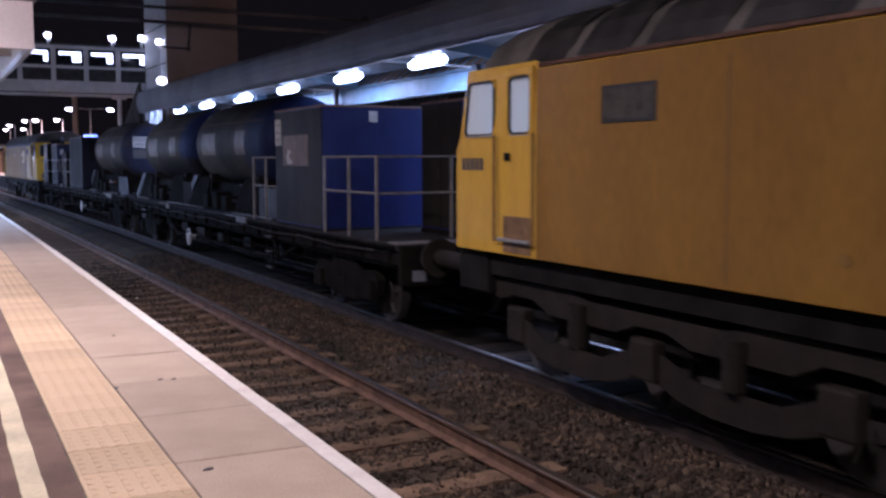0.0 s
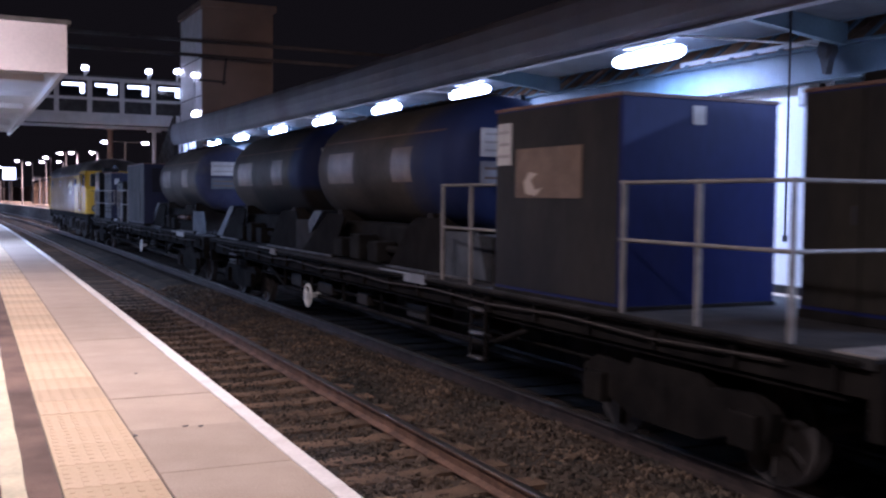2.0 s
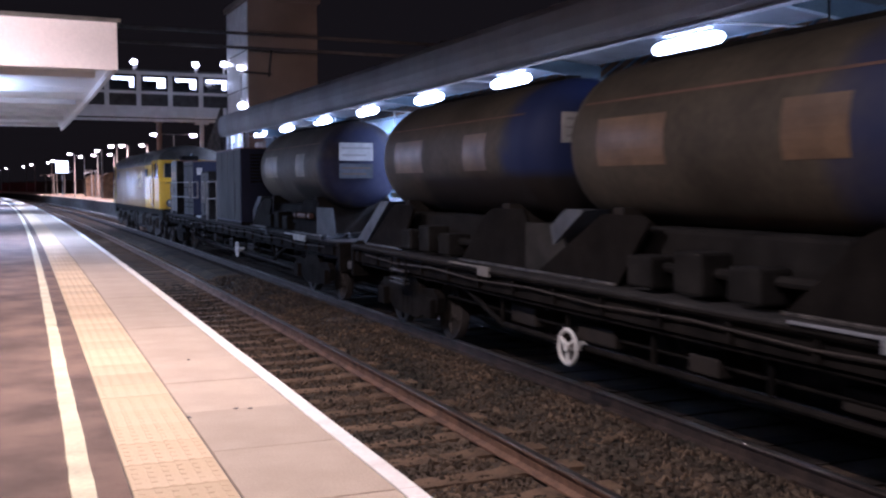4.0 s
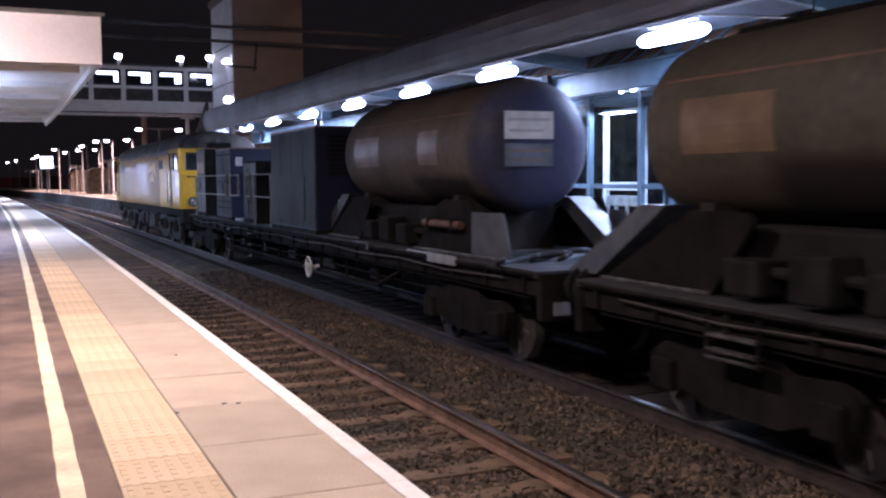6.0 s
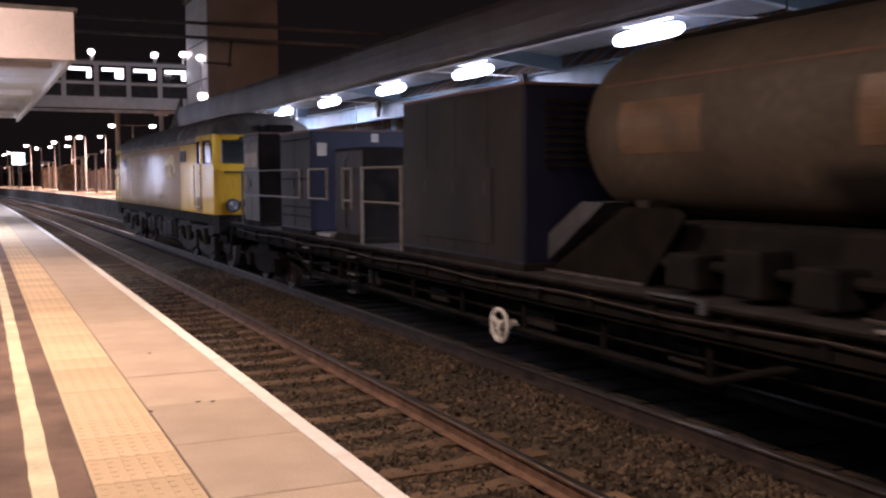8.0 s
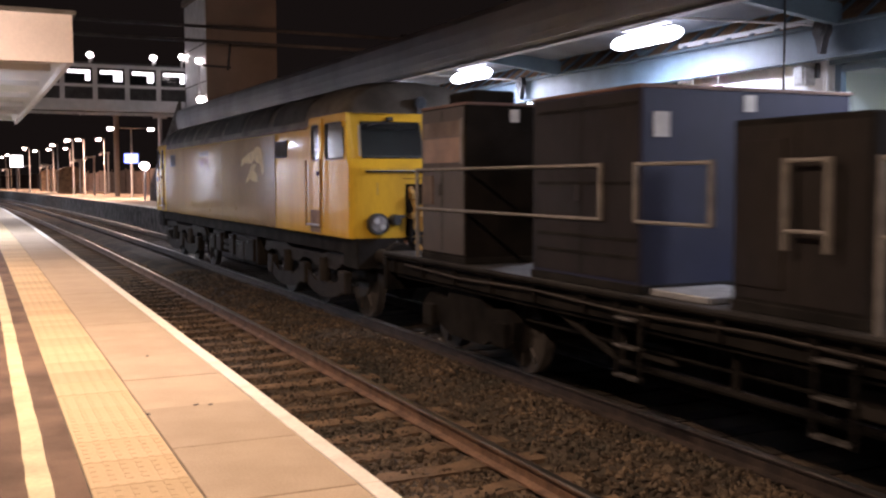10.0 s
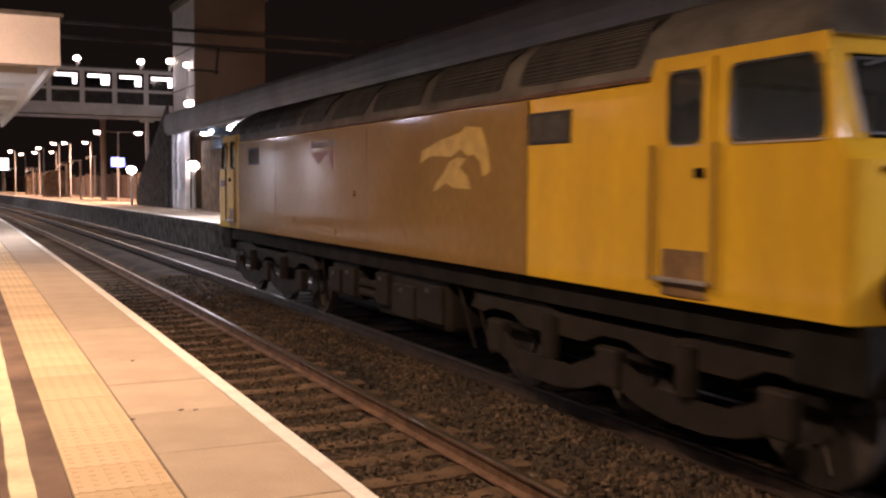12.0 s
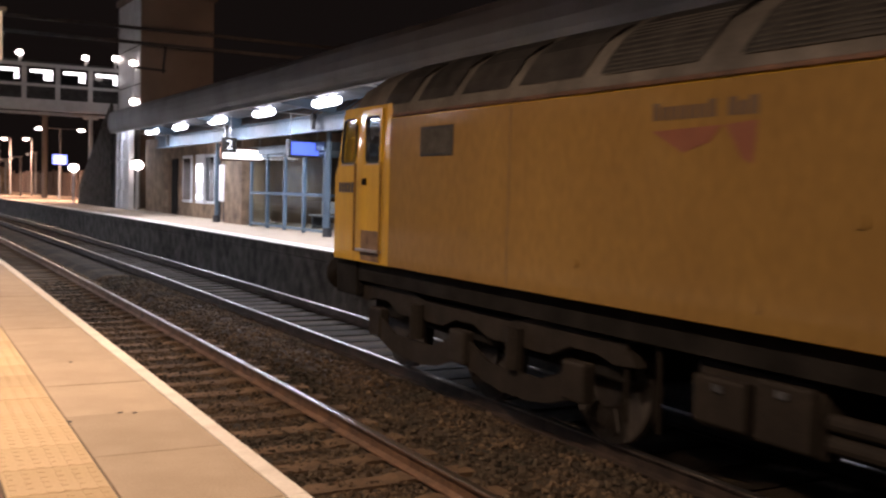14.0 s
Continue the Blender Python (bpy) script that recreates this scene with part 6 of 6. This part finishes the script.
            if not (s < 0 and e > 0):
                part("end_strut", prism(o, *sorted((s * 0.62, s * 0.95))), "strut", wagon, "sloping grey end strut")
            if e > 0:
                o = [(ye + 0.0, 1.215), (ye + 1.95, 1.215), (ye + 1.15, 1.86), (ye + 0.95, 1.93), (ye + 0.1, 1.93), (ye + 0.0, 1.80)]
            else:
                o = [(ye + 0.20, 1.215), (ye - 1.50, 1.215), (ye - 2.05, 1.86), (ye - 1.95, 1.92), (ye - 1.20, 1.92)]
            part("saddle_plate", prism(o, *sorted((s * 0.98, s * 1.01))), "saddle", wagon, "dark saddle plate")
            if e > 0:
                bm = bmesh.new()
                ends = [[bm.verts.new((s * (x + d), y_, z)) for y_, x, z in ((ye - 0.02, 1.0, 1.22), (ye - 0.85, 0.86, 1.22), (ye - 0.62, 0.86, 1.78), (ye - 0.02, 1.0, 1.78))] for d in (0.02, 0.045)]
                bm.faces.new(ends[0]), bm.faces.new(ends[1][::-1])
                for k in range(4):
                    bm.faces.new((ends[0][k], ends[1][k], ends[1][(k + 1) % 4], ends[0][(k + 1) % 4]))
                bmesh.ops.recalc_face_normals(bm, faces=bm.faces[:])
                part("gusset_plate", bm, gusset, wagon, "paler grey gusset plate")
            a, b = (ye - 0.80, ye + 1.95) if e > 0 else (ye - 1.50, ye + 0.20)
            part("saddle_flange", box(*sorted((s * 1.011, s * 1.05)), a, b, 1.205, 1.235, 0.004), "deck_worn", wagon, "worn saddle flange")
        part("saddle", box(-0.75, 0.75, *sorted((ye + e * 1.0, ye + e * 1.2)), 1.2, 1.98), "under", wagon)
    if cylinder:
        part("air_cylinder", rod((-1.09, y0 + 0.20, 1.60), (-1.09, y0 + 1.42, 1.60), 0.055, 14), "rust_strip", wagon, "rusty horizontal air cylinder")
    for yy in (y0 + 0.4, y0 + 1.2) if cylinder else ():
        part("cylinder_strap", box(-1.16, -1.01, yy - 0.02, yy + 0.02, 1.53, 1.67), "black", wagon)
    part("pipe", rod((-0.95, y0 + 1.2, 1.45), (-0.95, y1 - 1.2, 1.45), 0.05, 8), "black", wagon)
    for k in range(3):
        yy = y0 + 2.1 + 0.75 * k
        part("valve_box", box(-1.12, -0.80, yy, yy + 0.42, 1.25, 1.55 + 0.08 * (k % 2), 0.03), "black", wagon)
    return t


def sign_plate(wagon, x0, x1, y0, y1, z0, z1, lines, axis="x", parent=None, mat="plate"):
    """A white notice with bars where the lettering is."""
    sign = part("sign", box(x0, x1, y0, y1, z0, z1, 0.002), mat, parent or wagon, "grubby white notice" if mat == "plate" else "grime-covered notice")
    h = (z1 - z0) / (lines * 2 + 1)
    for k in range(lines):
        z = z1 - h * (2 * k + 1.5)
        if axis == "x":
            part("text_bar", box(x0 - 0.003, x0 + 0.001, y0 + 0.08 * (y1 - y0), y1 - (0.08 + 0.12 * (k % 2)) * (y1 - y0), z - h * 0.26, z + h * 0.26), "grey_ink" if mat == "plate" else "faded_ink", sign)
        else:
            part("text_bar", box(x0 + 0.08 * (x1 - x0), x1 - (0.08 + 0.12 * (k % 2)) * (x1 - x0), y0 - 0.003, y0 + 0.001, z - h * 0.26, z + h * 0.26), "grey_ink" if mat == "plate" else "faded_ink", sign)
    return sign


def wagon_frame(label, length):
    w = thing("treatment_wagon", label, "wagon", "train")
    part("deck", box(-1.27, 1.27, 0, length, 1.12, 1.2, 0.01), "deck", w, "worn steel wagon deck")
    for s in (-1, 1):
        part("solebar", box(*sorted((s * 1.12, s * 1.22)), 0.05, length - 0.05, 0.92, 1.12, 0.01), "wagon_under", w)
    for y in (0, length):
        part("headstock", box(-1.25, 1.25, y - 0.06, y + 0.06, 0.66, 1.18, 0.01), "wagon_under", w)
        sgn = -1 if y == 0 else 1
        for s in (-1, 1):
            part("buffer", add_rod(rod((s * 0.88, y, 1.05), (s * 0.88, y + sgn * 0.3, 1.05), 0.10, 12), (s * 0.88, y + sgn * 0.3, 1.05), (s * 0.88, y + sgn * 0.35, 1.05), 0.22, 18), "black", w)
            part("end_plate", box(s * 1.0 - 0.10, s * 1.0 + 0.10, *sorted((y + sgn * 0.06, y + sgn * 0.075)), 0.72, 0.86), "dim_plate", w)
    for k in range(10):
        y = 4.5 + (length - 9) * k / 9
        for a, b in ((-1.11, -0.36), (0.36, 1.11)):
            part("cross_member", box(a, b, y - 0.05, y + 0.05, 0.82, 1.11), "black", w)
    part("centre_sill", box(-0.35, 0.35, 0.1, length - 0.1, 0.80, 1.11), "black", w)
    bogie(w, 2.3), bogie(w, length - 2.3)
    rng = random.Random(int(length * 10))
    for s in (-1, 1):
        n = int(length / 0.95)
        for k in range(n):
            y = 0.35 + (length - 0.7) * k / (n - 1)
            part("stiffener", box(*sorted((s * 1.221, s * 1.262)), y - 0.025, y + 0.025, 0.94, 1.115), "wagon_under", w)
        part("air_pipe", rod((s * 1.16, 0.3, 0.885), (s * 1.16, length - 0.3, 0.885), 0.022, 8), "wagon_under", w)
        part("brake_rod", rod((s * 0.95, 3.6, 0.66), (s * 0.95, length - 3.6, 0.66), 0.025, 8), "wagon_under", w)
        for k in range(6):
            # a hose that sags between its clips along the frame
            ya, yb = 0.8 + (length - 1.6) * k / 6, 0.8 + (length - 1.6) * (k + 1) / 6
            ym = (ya + yb) / 2
            bm = rod((s * 1.275, ya, 1.075), (s * 1.275, ym, 1.035), 0.011, 6)
            part("hose", add_rod(bm, (s * 1.275, ym, 1.035), (s * 1.275, yb, 1.075), 0.011, 6), "brown_hose", w, "thin dusty brown hose")
        part("rub_rail", rod((s * 1.285, 0.1, 1.16), (s * 1.285, length - 0.1, 1.16), 0.018, 8), "wagon_under", w)
        # bottom trussing between the bogies
        a, b = 4.2, length - 4.2
        part("truss_tie", rod((s * 1.08, a + 1.4, 0.52), (s * 1.08, b - 1.4, 0.52), 0.035, 8), "wagon_under", w)
        m = int((b - a - 2.8) / 1.5)
        for k in range(m + 1):
            y = a + 1.4 + (b - a - 2.8) * k / m
            part("truss_post", rod((s * 1.08, y, 0.52), (s * 1.08, y, 0.94), 0.03, 8), "wagon_under", w)
        for y0, y1 in ((a, a + 1.4), (b, b - 1.4)):
            part("truss_strut", rod((s * 1.08, y0, 0.94), (s * 1.08, y1, 0.52), 0.035, 8), "wagon_under", w)
        for k in range(5):
            y = a + 1.6 + (b - a - 3.6) * k / 4 + rng.uniform(-0.2, 0.2)
            part("brake_gear", box(*sorted((s * 0.55, s * rng.uniform(0.9, 1.04))), y, y + rng.uniform(0.35, 0.8), 0.56, rng.uniform(0.72, 0.80), 0.02), "under", w)
    return w


def step_ladder(wagon, y, rungs, width):
    """Worn steel rungs on two hangers below the deck edge."""
    for s in (-1, 1):
        for d in (-1, 1):
            part("ladder_hanger", box(*sorted((s * 1.265, s * 1.285)), y + d * width / 2 - 0.015, y + d * width / 2 + 0.015, min(rungs) - 0.03, 1.12), "wagon_under", wagon)
        for z in rungs:
            part("ladder_rung", box(*sorted((s * 1.22, s * 1.315)), y - width / 2 + 0.015, y + width / 2 - 0.015, z - 0.012, z + 0.012, 0.004), "deck_worn", wagon, "worn bright step rung")


def deck_edge(wagon, a, b, c, material):
    """A bright plate on the deck's edge, and a worn bare edge that runs on from it."""
    part("edge_plate", box(-1.305, -1.274, a, b, 1.105, 1.225, 0.004), material, wagon, "pale plate on the deck edge")
    part("edge_strip", box(-1.295, -1.274, b + 0.004, c, 1.195, 1.222, 0.004), material, wagon, "worn bright deck edge")


def hand_wheel(wagon, y, z):
    bm = bmesh.new()
    rings = []
    for i in range(24):
        a = 2 * math.pi * i / 24
        rings.append([bm.verts.new((-1.25 + 0.022 * math.sin(b), y + (0.178 + 0.026 * math.cos(b)) * math.cos(a), z + (0.178 + 0.026 * math.cos(b)) * math.sin(a))) for b in [2 * math.pi * k / 8 for k in range(8)]])
    for i in range(24):
        a, b = rings[i], rings[(i + 1) % 24]
        for k in range(8):
            bm.faces.new((a[k], b[k], b[(k + 1) % 8], a[(k + 1) % 8]))
    for k in range(3):
        a = 0.5 + 2 * math.pi * k / 3
        add_rod(bm, (-1.25, y, z), (-1.25, y + 0.175 * math.cos(a), z + 0.175 * math.sin(a)), 0.026, 6)
    add_rod(bm, (-1.28, y, z), (-1.05, y, z), 0.05, 10)
    part("hand_brake_wheel", bm, "hand_wheel", wagon, "white three-spoked hand brake wheel")


def module(wagon, name, label, x0, x1, y0, y1, z0, z1, side="grimy_blue", end="blue", trim=True, doors=True):
    m = part(name, box(x0, x1, y0, y1, z0, z1, 0.02), end, wagon, label)
    part("side_sheet", box(x0 - 0.006, x0 + 0.002, y0 + 0.03, y1 - 0.03, z0 + 0.05, z1 - 0.05), side, m, "grime-covered side sheet")
    part("base_rail", box(x0 - 0.01, x1 + 0.01, y0 - 0.01, y1 + 0.01, z0 - 0.06, z0 + 0.02, 0.01), "black", m)
    n = max(1, round((y1 - y0) / 0.85))
    for k in range(1, n if doors else 1):
        yy = y0 + (y1 - y0) * k / n
        part("panel_joint", box(x0 - 0.009, x0 - 0.004, yy - 0.008, yy + 0.008, z0 + 0.06, z1 - 0.06), "black", m)
        part("latch", box(x0 - 0.024, x0 - 0.006, yy + 0.05, yy + 0.08, z0 + 0.75, z0 + 0.90, 0.004), "dark_steel", m)
    if trim:
        part("top_trim", box(x0 - 0.012, x1 + 0.012, y0 - 0.012, y1 + 0.012, z1 - 0.035, z1 - 0.002, 0.005), "orange", m, "faded orange top edge")
    return m


def front_wagon():
    base = 11.2
    w = wagon_frame("flat wagon with blue pump modules and two grimy tanks", 19.2)
    y = lambda u: u - base
    # generator box, big module
    g = module(w, "generator_box", "narrow blue generator box", 0.02, 1.22, y(11.85), y(13.15), 1.26, 3.15)
    part("exhaust", box(0.28, 0.72, y(12.15), y(12.8), 3.15, 3.27, 0.04), "black", g)
    part("exhaust_cap", rod((0.85, y(12.5), 3.14), (0.85, y(12.5), 3.25), 0.07, 12), "black", g)
    part("label_plate", box(0.62, 0.76, y(11.85) - 0.008, y(11.85) + 0.001, 2.92, 3.08), "plate", g)
    mod = module(w, "pump_module", "large blue pump module with grimy side", -1.25, 0.55, y(14.0), y(16.3), 1.22, 3.14, doors=False)
    sign_plate(w, -1.272, -1.25, y(15.94), y(16.24), 2.54, 2.98, 3, parent=mod)
    part("graphic", box(-1.268, -1.25, y(14.60), y(15.84), 2.20, 2.70), "brown_panel", mod, "brown graphic panel")
    part("emblem", prism([(y(15.62), 2.24), (y(15.66), 2.36), (y(15.55), 2.46), (y(15.40), 2.44), (y(15.52), 2.38), (y(15.44), 2.28), (y(15.30), 2.30), (y(15.42), 2.22)], -1.274, -1.267), "pale_mark", mod, "faded white swirl")
    part("label_plate", box(-0.47, -0.33, y(14.0) - 0.008, y(14.0) + 0.001, 2.88, 3.05), "plate", mod)
    railing(w, [(-1.24, y(14.0)), (-1.24, y(11.95)), (1.2, y(11.95))], [(-1.24, y(13.95)), (-1.24, y(12.95)), (-1.24, y(11.95)), (-0.1, y(11.95)), (1.2, y(11.95))])
    part("end_strip", box(-1.27, 1.27, y(11.2) - 0.01, y(11.55), 1.2, 1.215), "rail_white", w, "worn pale end tread")
    railing(w, [(-1.24, y(16.3)), (-1.24, y(17.65))], [(-1.24, y(17.65)), (-1.24, y(16.9))])
    part("step_box", box(-0.9, -0.3, y(17.0), y(17.6), 1.2, 1.75, 0.02), "deck", w)
    t1 = tank(w, y(18.0), y(23.85), "tank_a", gusset="gusset")
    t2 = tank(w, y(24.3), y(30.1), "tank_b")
    sign_plate(w, -0.57, 0.15, y(18.0) - 0.030, y(18.0) - 0.014, 2.72, 3.08, 3, "y")
    sign_plate(w, -0.57, 0.15, y(18.0) - 0.028, y(18.0) - 0.012, 2.36, 2.66, 2, "y", mat="dim_plate")
    sign_plate(w, -0.57, 0.15, y(24.3) - 0.030, y(24.3) - 0.014, 2.72, 3.08, 3, "y")
    for a, b, c, mat in ((18.05, 18.7, 19.6, "dim_plate"), (24.75, 25.08, 26.0, "rail_white")):
        deck_edge(w, y(a), y(b), y(c), mat)
    hand_wheel(w, y(22.91), 0.53)
    step_ladder(w, y(16.63), (0.95, 0.68, 0.41), 0.36)
    step_ladder(w, y(28.0), (0.94, 0.82, 0.76), 0.62)
    return w, base


def rear_wagon():
    base = 31.2
    w = wagon_frame("flat wagon with one grimy tank and blue equipment modules", 22.0)
    y = lambda u: u - base
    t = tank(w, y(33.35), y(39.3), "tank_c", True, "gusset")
    sign_plate(w, -0.57, 0.15, y(33.35) - 0.030, y(33.35) - 0.014, 2.72, 3.08, 2, "y")
    sign_plate(w, -0.57, 0.15, y(33.35) - 0.028, y(33.35) - 0.012, 2.36, 2.66, 2, "y", mat="strut")
    mod = module(w, "equipment_module", "tall grimy equipment module with louvred end", -1.25, 1.22, y(39.6), y(42.9), 1.26, 3.20, end="dark_blue")
    for k in range(9):
        part("louvre_slat", box(-1.0, 1.0, y(39.6) - 0.03, y(39.6) + 0.005, 2.30 + 0.085 * k, 2.345 + 0.085 * k), "black", mod)
    part("door_panel", box(-1.268, -1.25, y(40.3), y(42.3), 1.45, 2.3, 0.004), "grimy_blue", mod)
    # black body colour stands in for the unlit end face
    cab = module(w, "control_cabinet", "grey control cabinet", -1.15, -0.2, y(44.7), y(46.05), 1.26, 2.66, side="soot_blue", end="black", trim=False)
    part("cabinet_door", box(-1.17, -1.15, y(45.5), y(46.0), 1.4, 2.5, 0.004), "soot_blue", cab)
    big = module(w, "pump_module", "large blue pump module", -1.22, 1.22, y(47.15), y(49.05), 1.26, 3.04, side="soot_blue", end="dark_blue")
    part("label_plate", box(-1.1, -0.93, y(47.15) - 0.008, y(47.15) + 0.001, 2.58, 2.80), "plate", big)
    part("label_plate", box(-0.1, 0.03, y(47.15) - 0.008, y(47.15) + 0.001, 2.82, 2.97), "plate", big)
    for z in (1.50, 1.66, 2.16, 2.86):
        part("band", box(-1.236, -1.22, y(47.2), y(48.9), z, z + 0.03), "black", big)
    # near-black body colour stands in for the shadow on its end face
    gen = module(w, "generator_box", "narrow generator box with brown panel", -1.22, -0.27, y(50.65), y(51.95), 1.26, 3.13, side="brown_grime", end="saddle")
    part("pipe_stack", rod((-0.215, y(50.68), 1.2), (-0.215, y(50.68), 3.12), 0.035, 10), "galv", w, "bright metal pipe stack")
    for z in (1.6, 2.28, 2.9):
        part("pipe_clamp", box(-0.27, -0.165, y(50.635), y(50.725), z, z + 0.08, 0.005), "dark_steel", w)
    part("graphic", box(-1.24, -1.22, y(50.75), y(51.85), 2.42, 2.72), "amber_panel", gen, "amber brown graphic panel")
    part("graphic", box(-1.24, -1.22, y(50.75), y(51.85), 2.73, 2.92), "brown_panel", gen, "duller upper strip of the panel")
    part("panel_edge", box(-1.246, -1.22, y(50.70), y(50.745), 2.40, 2.94), "rail_white", gen)
    part("notice", box(-1.243, -1.22, y(51.57), y(51.90), 1.90, 2.26, 0.004), "brown_panel", gen, "faded pale notice")
    part("exhaust", box(-1.0, -0.4, y(50.9), y(51.6), 3.13, 3.30, 0.04), "black", gen)
    part("label_plate", box(-0.62, -0.50, y(50.65) - 0.008, y(50.65) + 0.001, 2.90, 3.05), "plate", gen)
    railing(w, [(-1.24, y(47.75)), (-1.24, y(52.05)), (1.2, y(52.05))], [(-1.24, y(52.05)), (1.2, y(52.05))])
    railing(w, [], [(-1.24, y(47.75))], 1.83)
    railing(w, [(-1.24, y(47.2)), (-1.24, y(46.2))], [(-1.24, y(47.2)), (-1.24, y(46.2))], 1.83)
    railing(w, [(-1.24, y(45.4)), (-1.24, y(45.0))], [(-1.24, y(45.4)), (-1.24, y(45.0))], 1.7)
    railing(w, [(-1.24, y(44.55)), (-1.24, y(43.0))], [(-1.24, y(44.55)), (-1.24, y(43.0))])
    deck_edge(w, y(33.3), y(34.2), y(34.95), "bare_plate")
    deck_edge(w, y(36.6), y(36.7), y(37.4), "gusset")
    # loose hoses coiled across the end of the deck
    for k, (x0, r, z) in enumerate(((-0.75, 0.55, 1.25), (-0.35, 0.45, 1.27), (0.15, 0.5, 1.24))):
        bm, rings = bmesh.new(), []
        for i in range(17):
            a = math.pi * (0.15 + 0.95 * i / 16)
            c = Vector((x0 + r * math.cos(a), y(32.05) + 0.55 * r * math.sin(a) + 0.1 * k, z + 0.05 * math.sin(2 * a)))
            out = Vector((math.cos(a), 0.55 * math.sin(a), 0)).normalized()
            rings.append([bm.verts.new(c + out * 0.035 * math.cos(b) + Vector((0, 0, 0.035 * math.sin(b)))) for b in [math.pi * j / 4 for j in range(8)]])
        for ra, rb in zip(rings, rings[1:]):
            for j in range(8):
                bm.faces.new((ra[j], ra[(j + 1) % 8], rb[(j + 1) % 8], rb[j]))
        bm.faces.new(rings[0]), bm.faces.new(rings[-1][::-1])
        bmesh.ops.recalc_face_normals(bm, faces=bm.faces[:])
        part("hose", bm, "hose_black", w, "black hose lying on the deck", True)
    part("deck_tray", box(-1.15, -0.35, y(46.32), y(47.1), 1.2, 1.26, 0.01), "galv", w, "bare metal tray on the deck")
    hand_wheel(w, y(40.15), 0.56)
    step_ladder(w, y(47.25), (0.98, 0.73, 0.46), 0.36)
    step_ladder(w, y(44.88), (0.98, 0.72, 0.45), 0.36)
    return w, base


loco_front, loco_rear = locomotive("dimmed_yellow", "golden yellow side, darkened for fading lamplight", -0.90, 0.10, "haze_glass", -0.66, 0.90, 2.81), locomotive("dirty_yellow", "faded brownish yellow side", -0.30, 0.0, "cab_glass", -0.82, 0.74, 2.53)
tagged(loco_front, "yellow diesel locomotive leading the train, grimy brown underframe")
tagged(loco_rear, "yellow diesel locomotive with faded brownish sides trailing the train")
wagon_front, wagon_rear = front_wagon(), rear_wagon()
# the leading locomotive is turned so that its second cab meets the wagons
TRAIN = ((loco_front, 9.5 - LOCO), (wagon_front[0], wagon_front[1]), (wagon_rear[0], wagon_rear[1]), (loco_rear, 53.93))
LENGTHS = {loco_front: LOCO, loco_rear: LOCO, wagon_front[0]: 19.2, wagon_rear[0]: 22.0}

# ---- what moves ----


ROLLED = ((-1.0, -2.9), (0.0, -0.03), (0.5, 1.46), (1.0, 3.04), (1.5, 4.68), (2.0, 6.40), (3.0, 9.95), (5.5, 19.62), (6.5, 23.76), (7.5, 27.98),
          (10.0, 39.9), (11.0, 44.72), (11.5, 47.09), (12.0, 49.66), (12.5, 52.18), (13.5, 56.86), (14.0, 59.2), (15.0, 63.9))


def travelled(t):
    """How far the train has rolled towards the camera at t seconds, smoothly between known times."""
    for i in range(1, len(ROLLED) - 2):
        (t0, a), (t1, b), (t2, c), (t3, d) = ROLLED[i - 1:i + 3]
        if t <= t2 or i == len(ROLLED) - 3:
            h = t2 - t1
            f = (t - t1) / h
            m1, m2 = (c - a) / (t2 - t0) * h, (d - b) / (t3 - t1) * h
            return (2 * f ** 3 - 3 * f * f + 1) * b + (f ** 3 - 2 * f * f + f) * m1 + (3 * f * f - 2 * f ** 3) * c + (f ** 3 - f * f) * m2


def motions():
    for ob, u in TRAIN:
        half = LENGTHS[ob] / 2
        walk(ob, [(k * 0.5, along(FAR, u + half - travelled(k * 0.5)) @ pose(0, -half, 0)) for k in range(29)])
    for ob, y, radius in WHEELS:
        # the train runs towards -y, so the wheels turn about +x
        walk(ob, [(k * 0.1, pose(0, y, radius) @ Matrix.Rotation(travelled(k * 0.1) / radius, 4, "X")) for k in range(141)])


motions()
